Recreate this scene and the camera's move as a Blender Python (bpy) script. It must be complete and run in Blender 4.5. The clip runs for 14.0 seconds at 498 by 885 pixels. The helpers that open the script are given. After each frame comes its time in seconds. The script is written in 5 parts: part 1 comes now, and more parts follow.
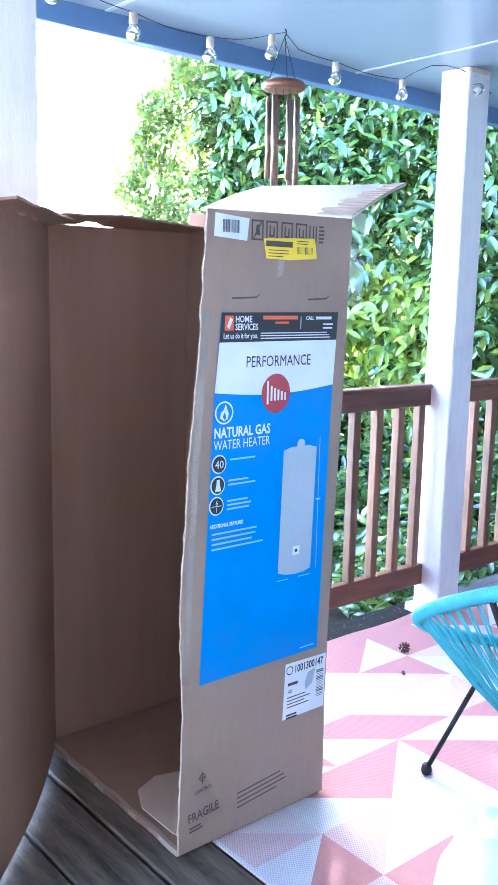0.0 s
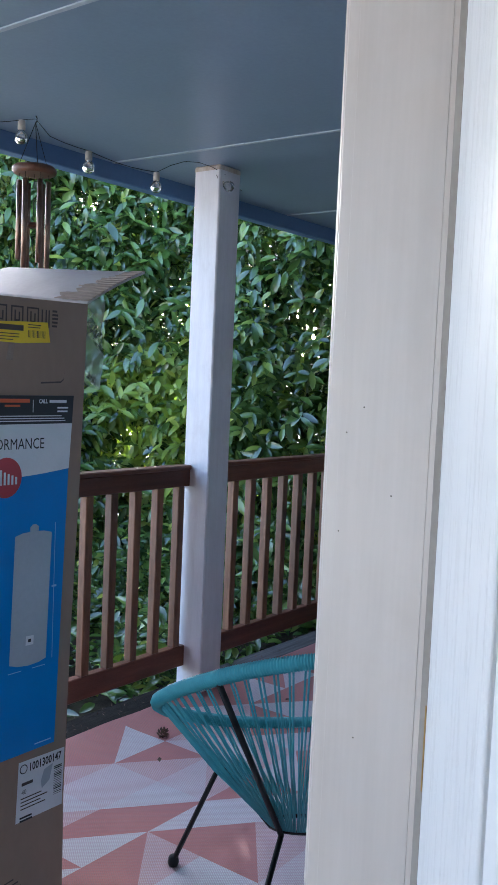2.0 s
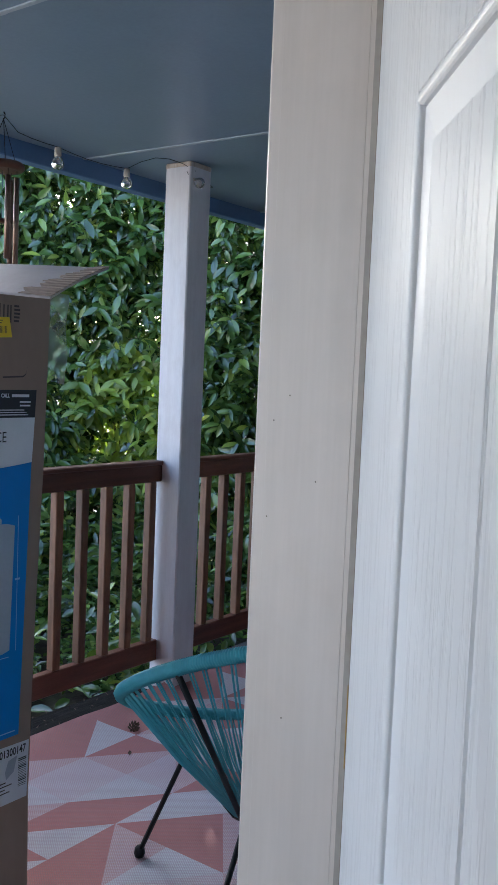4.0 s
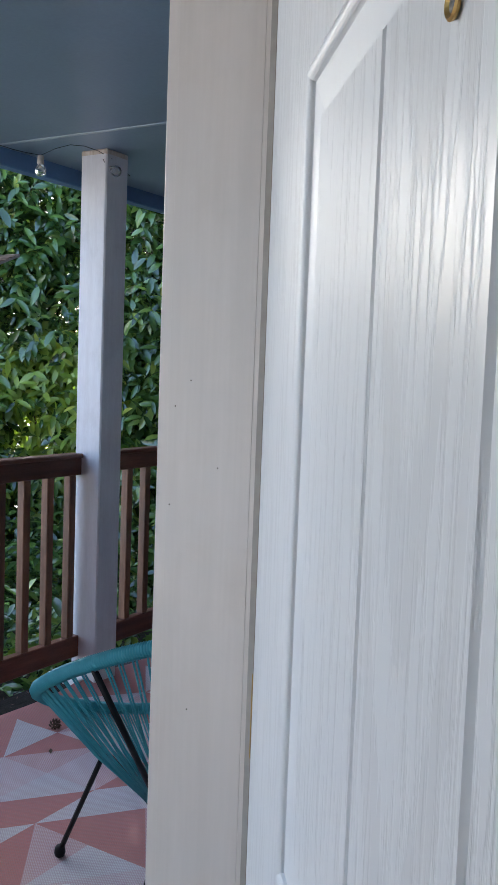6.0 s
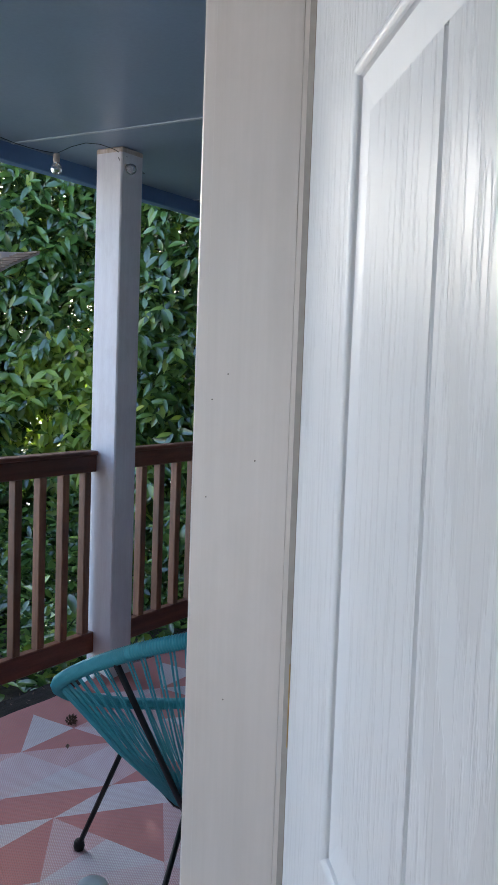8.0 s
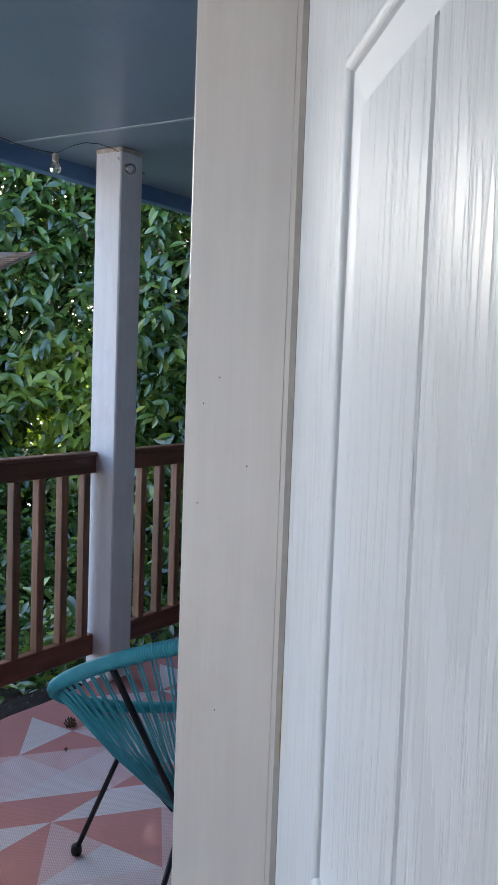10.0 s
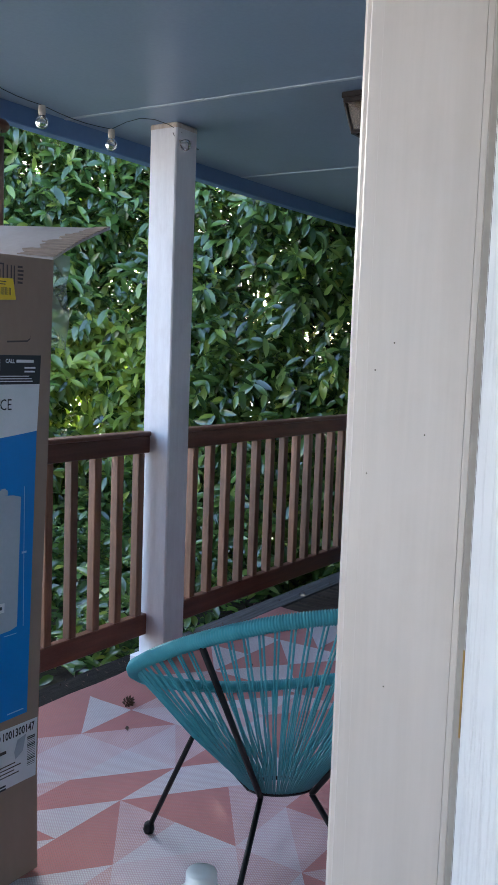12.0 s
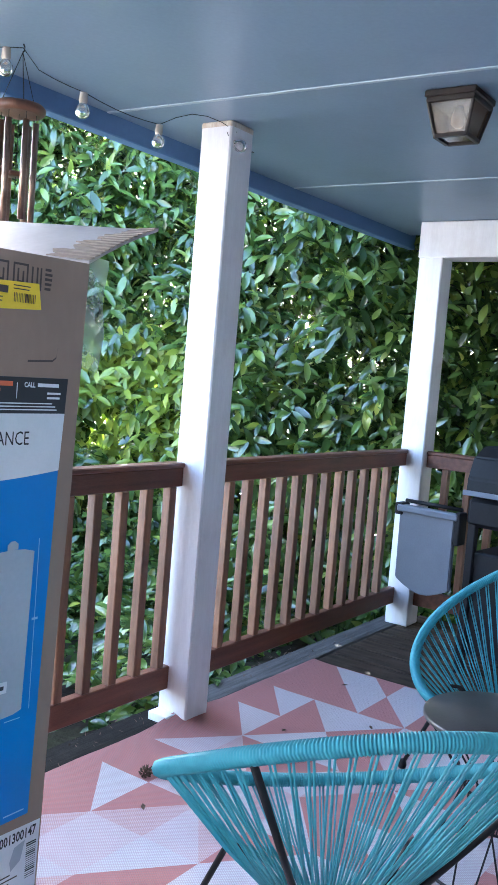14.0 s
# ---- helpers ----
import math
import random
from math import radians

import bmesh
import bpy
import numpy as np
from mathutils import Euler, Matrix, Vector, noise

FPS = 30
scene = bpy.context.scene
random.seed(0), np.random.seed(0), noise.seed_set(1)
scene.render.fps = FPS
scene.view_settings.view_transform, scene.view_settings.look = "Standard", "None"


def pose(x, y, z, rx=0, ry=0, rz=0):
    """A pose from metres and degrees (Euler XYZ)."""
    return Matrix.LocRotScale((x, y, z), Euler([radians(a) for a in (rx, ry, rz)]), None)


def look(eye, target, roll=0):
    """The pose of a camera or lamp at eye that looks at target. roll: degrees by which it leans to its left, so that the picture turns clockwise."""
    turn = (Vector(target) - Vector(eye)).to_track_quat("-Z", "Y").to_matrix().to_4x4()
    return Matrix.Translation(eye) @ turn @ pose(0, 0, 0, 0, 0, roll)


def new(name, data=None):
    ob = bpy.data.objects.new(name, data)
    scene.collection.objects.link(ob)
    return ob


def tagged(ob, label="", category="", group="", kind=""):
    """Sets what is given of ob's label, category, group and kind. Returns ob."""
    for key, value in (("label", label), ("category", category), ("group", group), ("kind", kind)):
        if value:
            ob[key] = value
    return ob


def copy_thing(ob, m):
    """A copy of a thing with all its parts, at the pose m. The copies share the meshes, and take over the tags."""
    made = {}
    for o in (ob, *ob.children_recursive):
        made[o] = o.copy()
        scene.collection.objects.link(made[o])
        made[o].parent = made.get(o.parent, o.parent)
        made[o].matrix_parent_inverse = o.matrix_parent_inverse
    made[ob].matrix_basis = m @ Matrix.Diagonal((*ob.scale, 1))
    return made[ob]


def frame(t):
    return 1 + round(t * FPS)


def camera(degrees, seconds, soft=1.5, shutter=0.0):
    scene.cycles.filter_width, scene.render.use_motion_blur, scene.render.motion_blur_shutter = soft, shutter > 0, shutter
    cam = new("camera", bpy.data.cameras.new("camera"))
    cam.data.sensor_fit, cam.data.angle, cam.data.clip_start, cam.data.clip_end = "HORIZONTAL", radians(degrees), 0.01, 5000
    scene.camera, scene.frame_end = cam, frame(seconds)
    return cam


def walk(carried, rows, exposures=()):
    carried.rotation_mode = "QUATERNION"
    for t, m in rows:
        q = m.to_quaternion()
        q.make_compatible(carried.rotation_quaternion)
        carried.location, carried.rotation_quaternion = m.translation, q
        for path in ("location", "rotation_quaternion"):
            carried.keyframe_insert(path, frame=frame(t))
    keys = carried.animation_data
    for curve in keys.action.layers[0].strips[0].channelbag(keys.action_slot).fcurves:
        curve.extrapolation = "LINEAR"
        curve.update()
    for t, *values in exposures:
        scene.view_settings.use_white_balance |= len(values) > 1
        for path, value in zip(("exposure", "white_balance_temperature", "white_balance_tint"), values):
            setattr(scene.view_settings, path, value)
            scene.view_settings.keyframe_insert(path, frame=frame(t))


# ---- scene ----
cam = camera(31.21, 14.0)
PATH = [
    (0, (0.877, 0.245, 1.366), (2.140, 1.760, 1.036), 1.27),
    (0.5, (0.923, 0.145, 1.391), (2.223, 1.639, 1.106), 1.36),
    (1, (0.955, 0.116, 1.379), (2.411, 1.473, 1.179), 2.31),
    (1.5, (0.965, 0.172, 1.385), (2.537, 1.398, 1.230), 2.32),
    (2, (0.980, 0.147, 1.386), (2.572, 1.349, 1.243), 2.46),
    (2.2, (0.988, 0.105, 1.388), (2.579, 1.309, 1.245), 2.51),
    (4.3, (1.002, 0.083, 1.377), (2.626, 1.242, 1.230), 2.29),
    (4.5, (1.007, 0.081, 1.376), (2.641, 1.225, 1.230), 2.17),
    (5, (1.020, 0.083, 1.385), (2.671, 1.203, 1.239), 1.96),
    (5.5, (1.022, 0.081, 1.374), (2.694, 1.168, 1.226), 2.08),
    (6, (1.027, 0.074, 1.372), (2.729, 1.113, 1.216), 2.07),
    (6.5, (1.026, 0.074, 1.370), (2.735, 1.101, 1.213), 2.03),
    (7, (1.019, 0.072, 1.370), (2.729, 1.098, 1.211), 2.04),
    (7.5, (1.003, 0.084, 1.374), (2.704, 1.125, 1.216), 1.98),
    (8, (1.003, 0.094, 1.366), (2.696, 1.147, 1.206), 2.03),
    (10.5, (1.029, 0.096, 1.370), (2.717, 1.156, 1.209), 2.03),
    (11, (1.029, 0.104, 1.367), (2.712, 1.171, 1.202), 1.92),
    (11.5, (1.001, 0.171, 1.354), (2.683, 1.241, 1.192), 1.91),
    (12, (0.969, 0.239, 1.347), (2.633, 1.329, 1.148), 2.02),
    (12.5, (0.977, 0.250, 1.358), (2.555, 1.453, 1.107), 2.09),
    (13, (1.009, 0.265, 1.354), (2.540, 1.526, 1.094), 1.70),
    (13.5, (1.091, 0.398, 1.357), (2.713, 1.549, 1.145), 3.11),
    (14, (1.253, 0.545, 1.370), (2.894, 1.677, 1.210), 4.72),
]
EXPOSURES = [(t, e + 3.15, k - 250, 10) for t, e, k in (
    (0.0, 2.25, 5300), (0.5, 1.35, 5050), (1.0, 0.5, 5250), (1.5, 0.2, 5550), (2.0, 0.02, 5750), (5.0, -0.40, 5950), (8.0, -0.38, 5950), (11.0, -0.32, 5950),
    (12.0, 0.0, 6000), (12.5, 0.40, 5950), (13.0, 0.68, 5750), (13.5, 1.02, 5750), (14.0, 1.14, 5780))]
walk(cam, [(t, look(eye, target, roll)) for t, eye, target, roll in PATH], EXPOSURES)

# ---- world, sun, exposure ----
world = bpy.data.worlds.new("sky")
scene.world = world
world.use_nodes = True
wn = world.node_tree.nodes
sky = wn.new("ShaderNodeTexSky")
sky.sky_type = "NISHITA"
sky.sun_disc = False
SUN_EL, SUN_AZ = 28.0, 48.0  # elevation; azimuth measured from +y towards +x
sky.sun_elevation, sky.sun_rotation = radians(SUN_EL), radians(SUN_AZ)
sky.dust_density, sky.air_density, sky.ozone_density = 4.0, 1.0, 1.0
wn["Background"].inputs["Strength"].default_value = 0.15
world.node_tree.links.new(sky.outputs[0], wn["Background"].inputs["Color"])
sun_data = bpy.data.lights.new("sun", "SUN")
sun_data.energy, sun_data.angle, sun_data.color = 3.0, radians(0.6), (1.0, 0.93, 0.82)
sun = new("sun", sun_data)
_d = Vector((math.sin(radians(SUN_AZ)) * math.cos(radians(SUN_EL)), math.cos(radians(SUN_AZ)) * math.cos(radians(SUN_EL)), math.sin(radians(SUN_EL))))
sun.matrix_world = look(_d * 30, (0, 0, 0))


# ---- materials ----
def material(name, col_a, col_b, rough=0.6, scale=6.0, fine=60.0, bump=0.1, stretch=(1, 1, 1), metal=0.0, per_object=0.0, fine_mix=0.3,
             spec=0.5, dirt=None, dirt_amount=0.0, dirt_scale=2.0, bump_dist=0.004, coat=0.0):
    """A procedural surface: two colours mixed by noise at two scales, with fine relief."""
    m = bpy.data.materials.new(name)
    m.use_nodes = True
    nt = m.node_tree
    n, l = nt.nodes, nt.links
    b = n["Principled BSDF"]
    co = n.new("ShaderNodeTexCoord")
    mp = n.new("ShaderNodeMapping")
    mp.inputs["Scale"].default_value = stretch
    l.new(co.outputs["Object"], mp.inputs["Vector"])
    big = n.new("ShaderNodeTexNoise")
    big.inputs["Scale"].default_value, big.inputs["Detail"].default_value = scale, 5
    small = n.new("ShaderNodeTexNoise")
    small.inputs["Scale"].default_value, small.inputs["Detail"].default_value = fine, 3
    l.new(mp.outputs[0], big.inputs["Vector"])
    l.new(mp.outputs[0], small.inputs["Vector"])
    mixf = n.new("ShaderNodeMix")
    mixf.inputs[0].default_value = fine_mix
    l.new(big.outputs["Fac"], mixf.inputs[2])
    l.new(small.outputs["Fac"], mixf.inputs[3])
    ramp = n.new("ShaderNodeValToRGB")
    ramp.color_ramp.elements[0].position, ramp.color_ramp.elements[1].position = 0.32, 0.68
    ramp.color_ramp.elements[0].color, ramp.color_ramp.elements[1].color = (*col_a, 1), (*col_b, 1)
    l.new(mixf.outputs[0], ramp.inputs[0])
    out = ramp.outputs[0]
    if per_object:
        oi = n.new("ShaderNodeObjectInfo")
        mr = n.new("ShaderNodeMapRange")
        mr.inputs["To Min"].default_value, mr.inputs["To Max"].default_value = 1 - per_object, 1 + per_object
        l.new(oi.outputs["Random"], mr.inputs["Value"])
        hs = n.new("ShaderNodeHueSaturation")
        l.new(mr.outputs[0], hs.inputs["Value"])
        l.new(out, hs.inputs["Color"])
        out = hs.outputs[0]
    if dirt:
        dn = n.new("ShaderNodeTexNoise")
        dn.inputs["Scale"].default_value, dn.inputs["Detail"].default_value, dn.inputs["Roughness"].default_value = dirt_scale, 8, 0.7
        l.new(co.outputs["Object"], dn.inputs["Vector"])
        dr = n.new("ShaderNodeMapRange")
        dr.inputs["From Min"].default_value, dr.inputs["From Max"].default_value = 0.5, 0.75
        dr.inputs["To Max"].default_value = dirt_amount
        l.new(dn.outputs["Fac"], dr.inputs["Value"])
        dm = n.new("ShaderNodeMix")
        dm.data_type = "RGBA"
        l.new(dr.outputs[0], dm.inputs[0])
        l.new(out, dm.inputs[6])
        dm.inputs[7].default_value = (*dirt, 1)
        out = dm.outputs[2]
    l.new(out, b.inputs["Base Color"])
    rr = n.new("ShaderNodeMapRange")
    rr.inputs["To Min"].default_value, rr.inputs["To Max"].default_value = max(0.02, rough - 0.08), min(1, rough + 0.08)
    l.new(big.outputs["Fac"], rr.inputs["Value"])
    l.new(rr.outputs[0], b.inputs["Roughness"])
    b.inputs["Metallic"].default_value = metal
    b.inputs["Specular IOR Level"].default_value = spec
    b.inputs["Coat Weight"].default_value = coat
    if bump:
        bp = n.new("ShaderNodeBump")
        bp.inputs["Strength"].default_value, bp.inputs["Distance"].default_value = bump, bump_dist
        l.new(mixf.outputs[0], bp.inputs["Height"])
        l.new(bp.outputs[0], b.inputs["Normal"])
    return m


def flat_print(name, col, rough=0.45):
    """Printed ink or card: one colour with a faint unevenness."""
    c2 = tuple(min(1, v * 1.06) for v in col)
    return material(name, tuple(v * 0.95 for v in col), c2, rough, 12, 200, 0.03)


M = {}
M["post_paint"] = material("white_post_paint", (0.70, 0.66, 0.66), (0.80, 0.77, 0.77), 0.5, 5, 40, 0.35, (6, 6, 0.6), dirt=(0.42, 0.36, 0.32), dirt_amount=0.35, dirt_scale=3)
M["post_stained"] = material("stained_post_paint", (0.46, 0.33, 0.22), (0.74, 0.66, 0.58), 0.6, 7, 40, 0.4, (5, 5, 1.2))
M["jamb_paint"] = material("white_jamb_paint", (0.63, 0.565, 0.51), (0.70, 0.63, 0.575), 0.36, 3, 22, 0.22, (9, 9, 0.45), dirt=(0.48, 0.41, 0.34), dirt_amount=0.22, dirt_scale=5)
M["ceiling_paint"] = material("blue_ceiling_paint", (0.19, 0.26, 0.35), (0.24, 0.32, 0.42), 0.42, 2.0, 70, 0.25, dirt=(0.14, 0.19, 0.25), dirt_amount=0.4, dirt_scale=1.4, bump_dist=0.003)
M["beam_paint"] = material("blue_beam_paint", (0.075, 0.15, 0.29), (0.10, 0.19, 0.35), 0.5, 3, 50, 0.3, dirt=(0.08, 0.13, 0.22), dirt_amount=0.5, dirt_scale=3)
M["seam"] = material("caulked_seam_paint", (0.36, 0.43, 0.49), (0.46, 0.52, 0.57), 0.5, 8, 80, 0.4)
M["rail_wood"] = material("stained_rail_wood", (0.082, 0.025, 0.012), (0.19, 0.066, 0.034), 0.42, 5, 60, 0.5, (0.8, 8, 8), per_object=0.2, dirt=(0.15, 0.085, 0.05), dirt_amount=0.3, dirt_scale=5)
M["baluster_wood"] = material("stained_baluster_wood", (0.115, 0.048, 0.023), (0.29, 0.135, 0.068), 0.5, 5, 60, 0.5, (8, 8, 0.8), per_object=0.3, dirt=(0.22, 0.16, 0.11), dirt_amount=0.3, dirt_scale=4)
M["deck_wood"] = material("weathered_deck_wood", (0.022, 0.015, 0.0105), (0.150, 0.108, 0.080), 0.85, 4, 22, 1.0, (7, 0.7, 4), per_object=0.3, spec=0.25, dirt=(0.13, 0.11, 0.09), dirt_amount=0.4, dirt_scale=7, bump_dist=0.006)
M["cardboard"] = material("corrugated_cardboard", (0.275, 0.197, 0.151), (0.33, 0.238, 0.184), 0.75, 4, 50, 0.15, (1, 1, 0.4), dirt=(0.24, 0.17, 0.13), dirt_amount=0.25, dirt_scale=5)
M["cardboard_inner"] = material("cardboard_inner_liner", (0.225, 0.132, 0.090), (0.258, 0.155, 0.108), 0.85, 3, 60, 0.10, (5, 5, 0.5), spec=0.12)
M["cardboard_torn"] = material("torn_cardboard_edge", (0.40, 0.31, 0.24), (0.58, 0.50, 0.42), 0.9, 30, 120, 0.8)
M["cardboard_pale"] = material("pale_inner_cardboard", (0.40, 0.275, 0.205), (0.47, 0.33, 0.25), 0.75, 5, 60, 0.2)
M["edge_wood"] = material("near_black_edge_wood", (0.006, 0.0055, 0.005), (0.022, 0.019, 0.016), 0.95, 5, 45, 0.9, (0.6, 10, 4), spec=0.08, dirt=(0.035, 0.032, 0.026), dirt_amount=0.5, dirt_scale=9, bump_dist=0.01)
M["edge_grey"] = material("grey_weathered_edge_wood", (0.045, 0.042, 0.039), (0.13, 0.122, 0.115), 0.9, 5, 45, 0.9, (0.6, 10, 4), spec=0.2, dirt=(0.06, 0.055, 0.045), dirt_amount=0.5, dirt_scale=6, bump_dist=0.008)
M["flap_card"] = material("pale_cardboard_flap", (0.42, 0.36, 0.34), (0.52, 0.46, 0.44), 0.6, 6, 60, 0.2)
M["ink_blue"] = flat_print("blue_print", (0.004, 0.205, 0.62), 0.4)
M["ink_white"] = flat_print("white_print", (0.72, 0.74, 0.78), 0.4)
M["ink_black"] = flat_print("black_print", (0.018, 0.02, 0.026), 0.45)
M["ink_dark"] = flat_print("dark_box_print", (0.07, 0.055, 0.05), 0.6)
M["ink_red"] = flat_print("red_print", (0.42, 0.045, 0.06), 0.4)
M["ink_orange"] = flat_print("orange_print", (0.62, 0.12, 0.04), 0.4)
M["ink_yellow"] = flat_print("yellow_print", (0.85, 0.62, 0.03), 0.5)
M["ink_grey"] = material("grey_printed_tank", (0.36, 0.41, 0.48), (0.44, 0.49, 0.56), 0.4, 3, 90, 0.02)
M["ink_pale_blue"] = flat_print("pale_blue_print", (0.32, 0.52, 0.78), 0.4)
M["cord"] = material("turquoise_pvc_cord", (0.052, 0.28, 0.335), (0.075, 0.355, 0.415), 0.52, 20, 90, 0.1, per_object=0.05)
M["black_steel"] = material("black_powder_coated_steel", (0.006, 0.006, 0.007), (0.011, 0.011, 0.013), 0.55, 15, 120, 0.15, spec=0.3)
M["table_top"] = material("dark_grey_metal_tabletop", (0.055, 0.052, 0.050), (0.085, 0.080, 0.076), 0.35, 6, 150, 0.1, metal=0.3)
M["bark"] = material("hedge_branch_bark", (0.06, 0.045, 0.032), (0.15, 0.12, 0.09), 0.85, 12, 60, 0.8, (1, 1, 0.3))
M["soil"] = material("soil_and_leaf_litter", (0.016, 0.012, 0.009), (0.058, 0.044, 0.030), 0.97, 6, 45, 0.9, spec=0.08, dirt=(0.06, 0.09, 0.03), dirt_amount=0.6, dirt_scale=1.5, bump_dist=0.02)
# pale ground of an unseen yard, chosen to bounce sunlight into the porch
M["bounce_ground"] = material("pale_bounce_ground", (0.34, 0.33, 0.31), (0.44, 0.43, 0.40), 0.85, 1.5, 40, 0.4, dirt=(0.22, 0.22, 0.18), dirt_amount=0.5, dirt_scale=0.8)
M["interior_wall"] = material("interior_wall_paint", (0.60, 0.58, 0.54), (0.66, 0.64, 0.60), 0.7, 3, 60, 0.1)
M["interior_floor"] = material("interior_oak_floor", (0.20, 0.12, 0.065), (0.30, 0.19, 0.11), 0.4, 4, 40, 0.2, (10, 1, 1))
M["siding"] = material("blue_grey_siding_paint", (0.24, 0.28, 0.33), (0.30, 0.34, 0.39), 0.55, 4, 50, 0.2)
M["shingle"] = material("roof_shingle", (0.05, 0.05, 0.052), (0.11, 0.11, 0.11), 0.9, 10, 90, 0.8)
M["bronze"] = material("bronze_chime_tube", (0.23, 0.15, 0.11), (0.34, 0.24, 0.18), 0.32, 10, 80, 0.05, metal=0.85)
M["chime_wood"] = material("stained_chime_wood", (0.085, 0.033, 0.018), (0.16, 0.068, 0.038), 0.45, 8, 60, 0.2, (1, 6, 1))
M["socket"] = material("cream_lamp_socket", (0.45, 0.38, 0.30), (0.58, 0.50, 0.42), 0.5, 20, 90, 0.1)
M["lamp_metal"] = material("dark_bronze_lamp_metal", (0.020, 0.015, 0.012), (0.045, 0.034, 0.028), 0.45, 12, 80, 0.2, metal=0.5)
M["grill_black"] = material("black_grill_enamel", (0.006, 0.0065, 0.008), (0.014, 0.015, 0.018), 0.6, 8, 90, 0.1, spec=0.3)
M["grill_grey"] = material("grey_grill_shelf", (0.145, 0.168, 0.21), (0.19, 0.215, 0.26), 0.5, 6, 120, 0.12)
M["grill_plate"] = material("brushed_badge_plate", (0.5, 0.5, 0.5), (0.65, 0.65, 0.65), 0.35, 8, 90, 0.05, metal=0.7)
M["brass"] = material("aged_brass", (0.30, 0.19, 0.06), (0.50, 0.34, 0.12), 0.4, 20, 90, 0.1, metal=0.9)
M["strip"] = material("weatherstrip_foam", (0.33, 0.29, 0.25), (0.45, 0.41, 0.36), 0.7, 9, 90, 0.2)
M["cap_plastic"] = material("white_cap_plastic", (0.70, 0.72, 0.70), (0.78, 0.80, 0.78), 0.35, 20, 90, 0.05)
M["twig"] = material("dry_cone", (0.06, 0.035, 0.022), (0.14, 0.085, 0.055), 0.9, 30, 90, 0.6)


def glass_material(name, col, rough, trans=1.0, ior=1.45, alpha=1.0):
    m = bpy.data.materials.new(name)
    m.use_nodes = True
    nt = m.node_tree
    b = nt.nodes["Principled BSDF"]
    nz = nt.nodes.new("ShaderNodeTexNoise")
    nz.inputs["Scale"].default_value = 25
    bp = nt.nodes.new("ShaderNodeBump")
    bp.inputs["Strength"].default_value, bp.inputs["Distance"].default_value = 0.08, 0.002
    nt.links.new(nz.outputs["Fac"], bp.inputs["Height"])
    nt.links.new(bp.outputs[0], b.inputs["Normal"])
    b.inputs["Base Color"].default_value = (*col, 1)
    b.inputs["Roughness"].default_value = rough
    b.inputs["Transmission Weight"].default_value = trans
    b.inputs["IOR"].default_value = ior
    b.inputs["Alpha"].default_value = alpha
    return m


M["bulb_glass"] = glass_material("clear_bulb_glass", (0.95, 0.93, 0.90), 0.03, 0.95)
M["lamp_glass"] = glass_material("seeded_lamp_glass", (0.52, 0.39, 0.26), 0.1, 1.0)
M["tape"] = glass_material("clear_packing_tape", (0.62, 0.66, 0.60), 0.2, 0.0, 1.4, 0.20)
M["tape_loose"] = glass_material("crumpled_packing_tape", (0.74, 0.78, 0.70), 0.16, 0.0, 1.4, 0.34)
M["bottle_plastic"] = glass_material("cloudy_green_bottle", (0.76, 0.83, 0.68), 0.35, 0.35)


def rug_material(name, col, dark):
    """Flat-woven polypropylene: small diagonal rows of stitches with recessed gaps."""
    m = material(name, tuple(v * 0.93 for v in col), col, 0.75, 5, 160, 0.0, dirt=tuple(v * 0.8 for v in col), dirt_amount=0.5, dirt_scale=2.2)
    nt = m.node_tree
    n, l = nt.nodes, nt.links
    b = n["Principled BSDF"]
    src = b.inputs["Base Color"].links[0].from_socket
    co = n.new("ShaderNodeTexCoord")
    waves = []
    for ang, sc in ((0.62, 52.0), (-0.72, 40.0)):
        mp = n.new("ShaderNodeMapping")
        mp.inputs["Rotation"].default_value = (0, 0, ang)
        l.new(co.outputs["Object"], mp.inputs["Vector"])
        w = n.new("ShaderNodeTexWave")
        w.inputs["Scale"].default_value, w.inputs["Distortion"].default_value = sc, 0.4
        l.new(mp.outputs[0], w.inputs["Vector"])
        waves.append(w)
    mul = n.new("ShaderNodeMath")
    mul.operation = "MINIMUM"
    l.new(waves[0].outputs["Fac"], mul.inputs[0])
    l.new(waves[1].outputs["Fac"], mul.inputs[1])
    rp = n.new("ShaderNodeMapRange")
    rp.inputs["From Min"].default_value, rp.inputs["From Max"].default_value = 0.0, 0.35
    l.new(mul.outputs[0], rp.inputs["Value"])
    mx = n.new("ShaderNodeMix")
    mx.data_type = "RGBA"
    l.new(rp.outputs[0], mx.inputs[0])
    mx.inputs[6].default_value = (*dark, 1)
    l.new(src, mx.inputs[7])
    l.new(mx.outputs[2], b.inputs["Base Color"])
    bp = n.new("ShaderNodeBump")
    bp.inputs["Strength"].default_value, bp.inputs["Distance"].default_value = 0.5, 0.003
    l.new(mul.outputs[0], bp.inputs["Height"])
    l.new(bp.outputs[0], b.inputs["Normal"])
    return m


M["rug_white"] = rug_material("rug_white_weave", (0.66, 0.65, 0.685), (0.48, 0.40, 0.435))
M["rug_pink"] = rug_material("rug_coral_weave", (0.53, 0.205, 0.188), (0.39, 0.205, 0.197))
M["rug_pale"] = rug_material("rug_lilac_white_weave", (0.65, 0.595, 0.635), (0.50, 0.365, 0.39))
M["rug_mixed"] = rug_material("rug_pale_pink_weave", (0.63, 0.50, 0.535), (0.47, 0.27, 0.27))


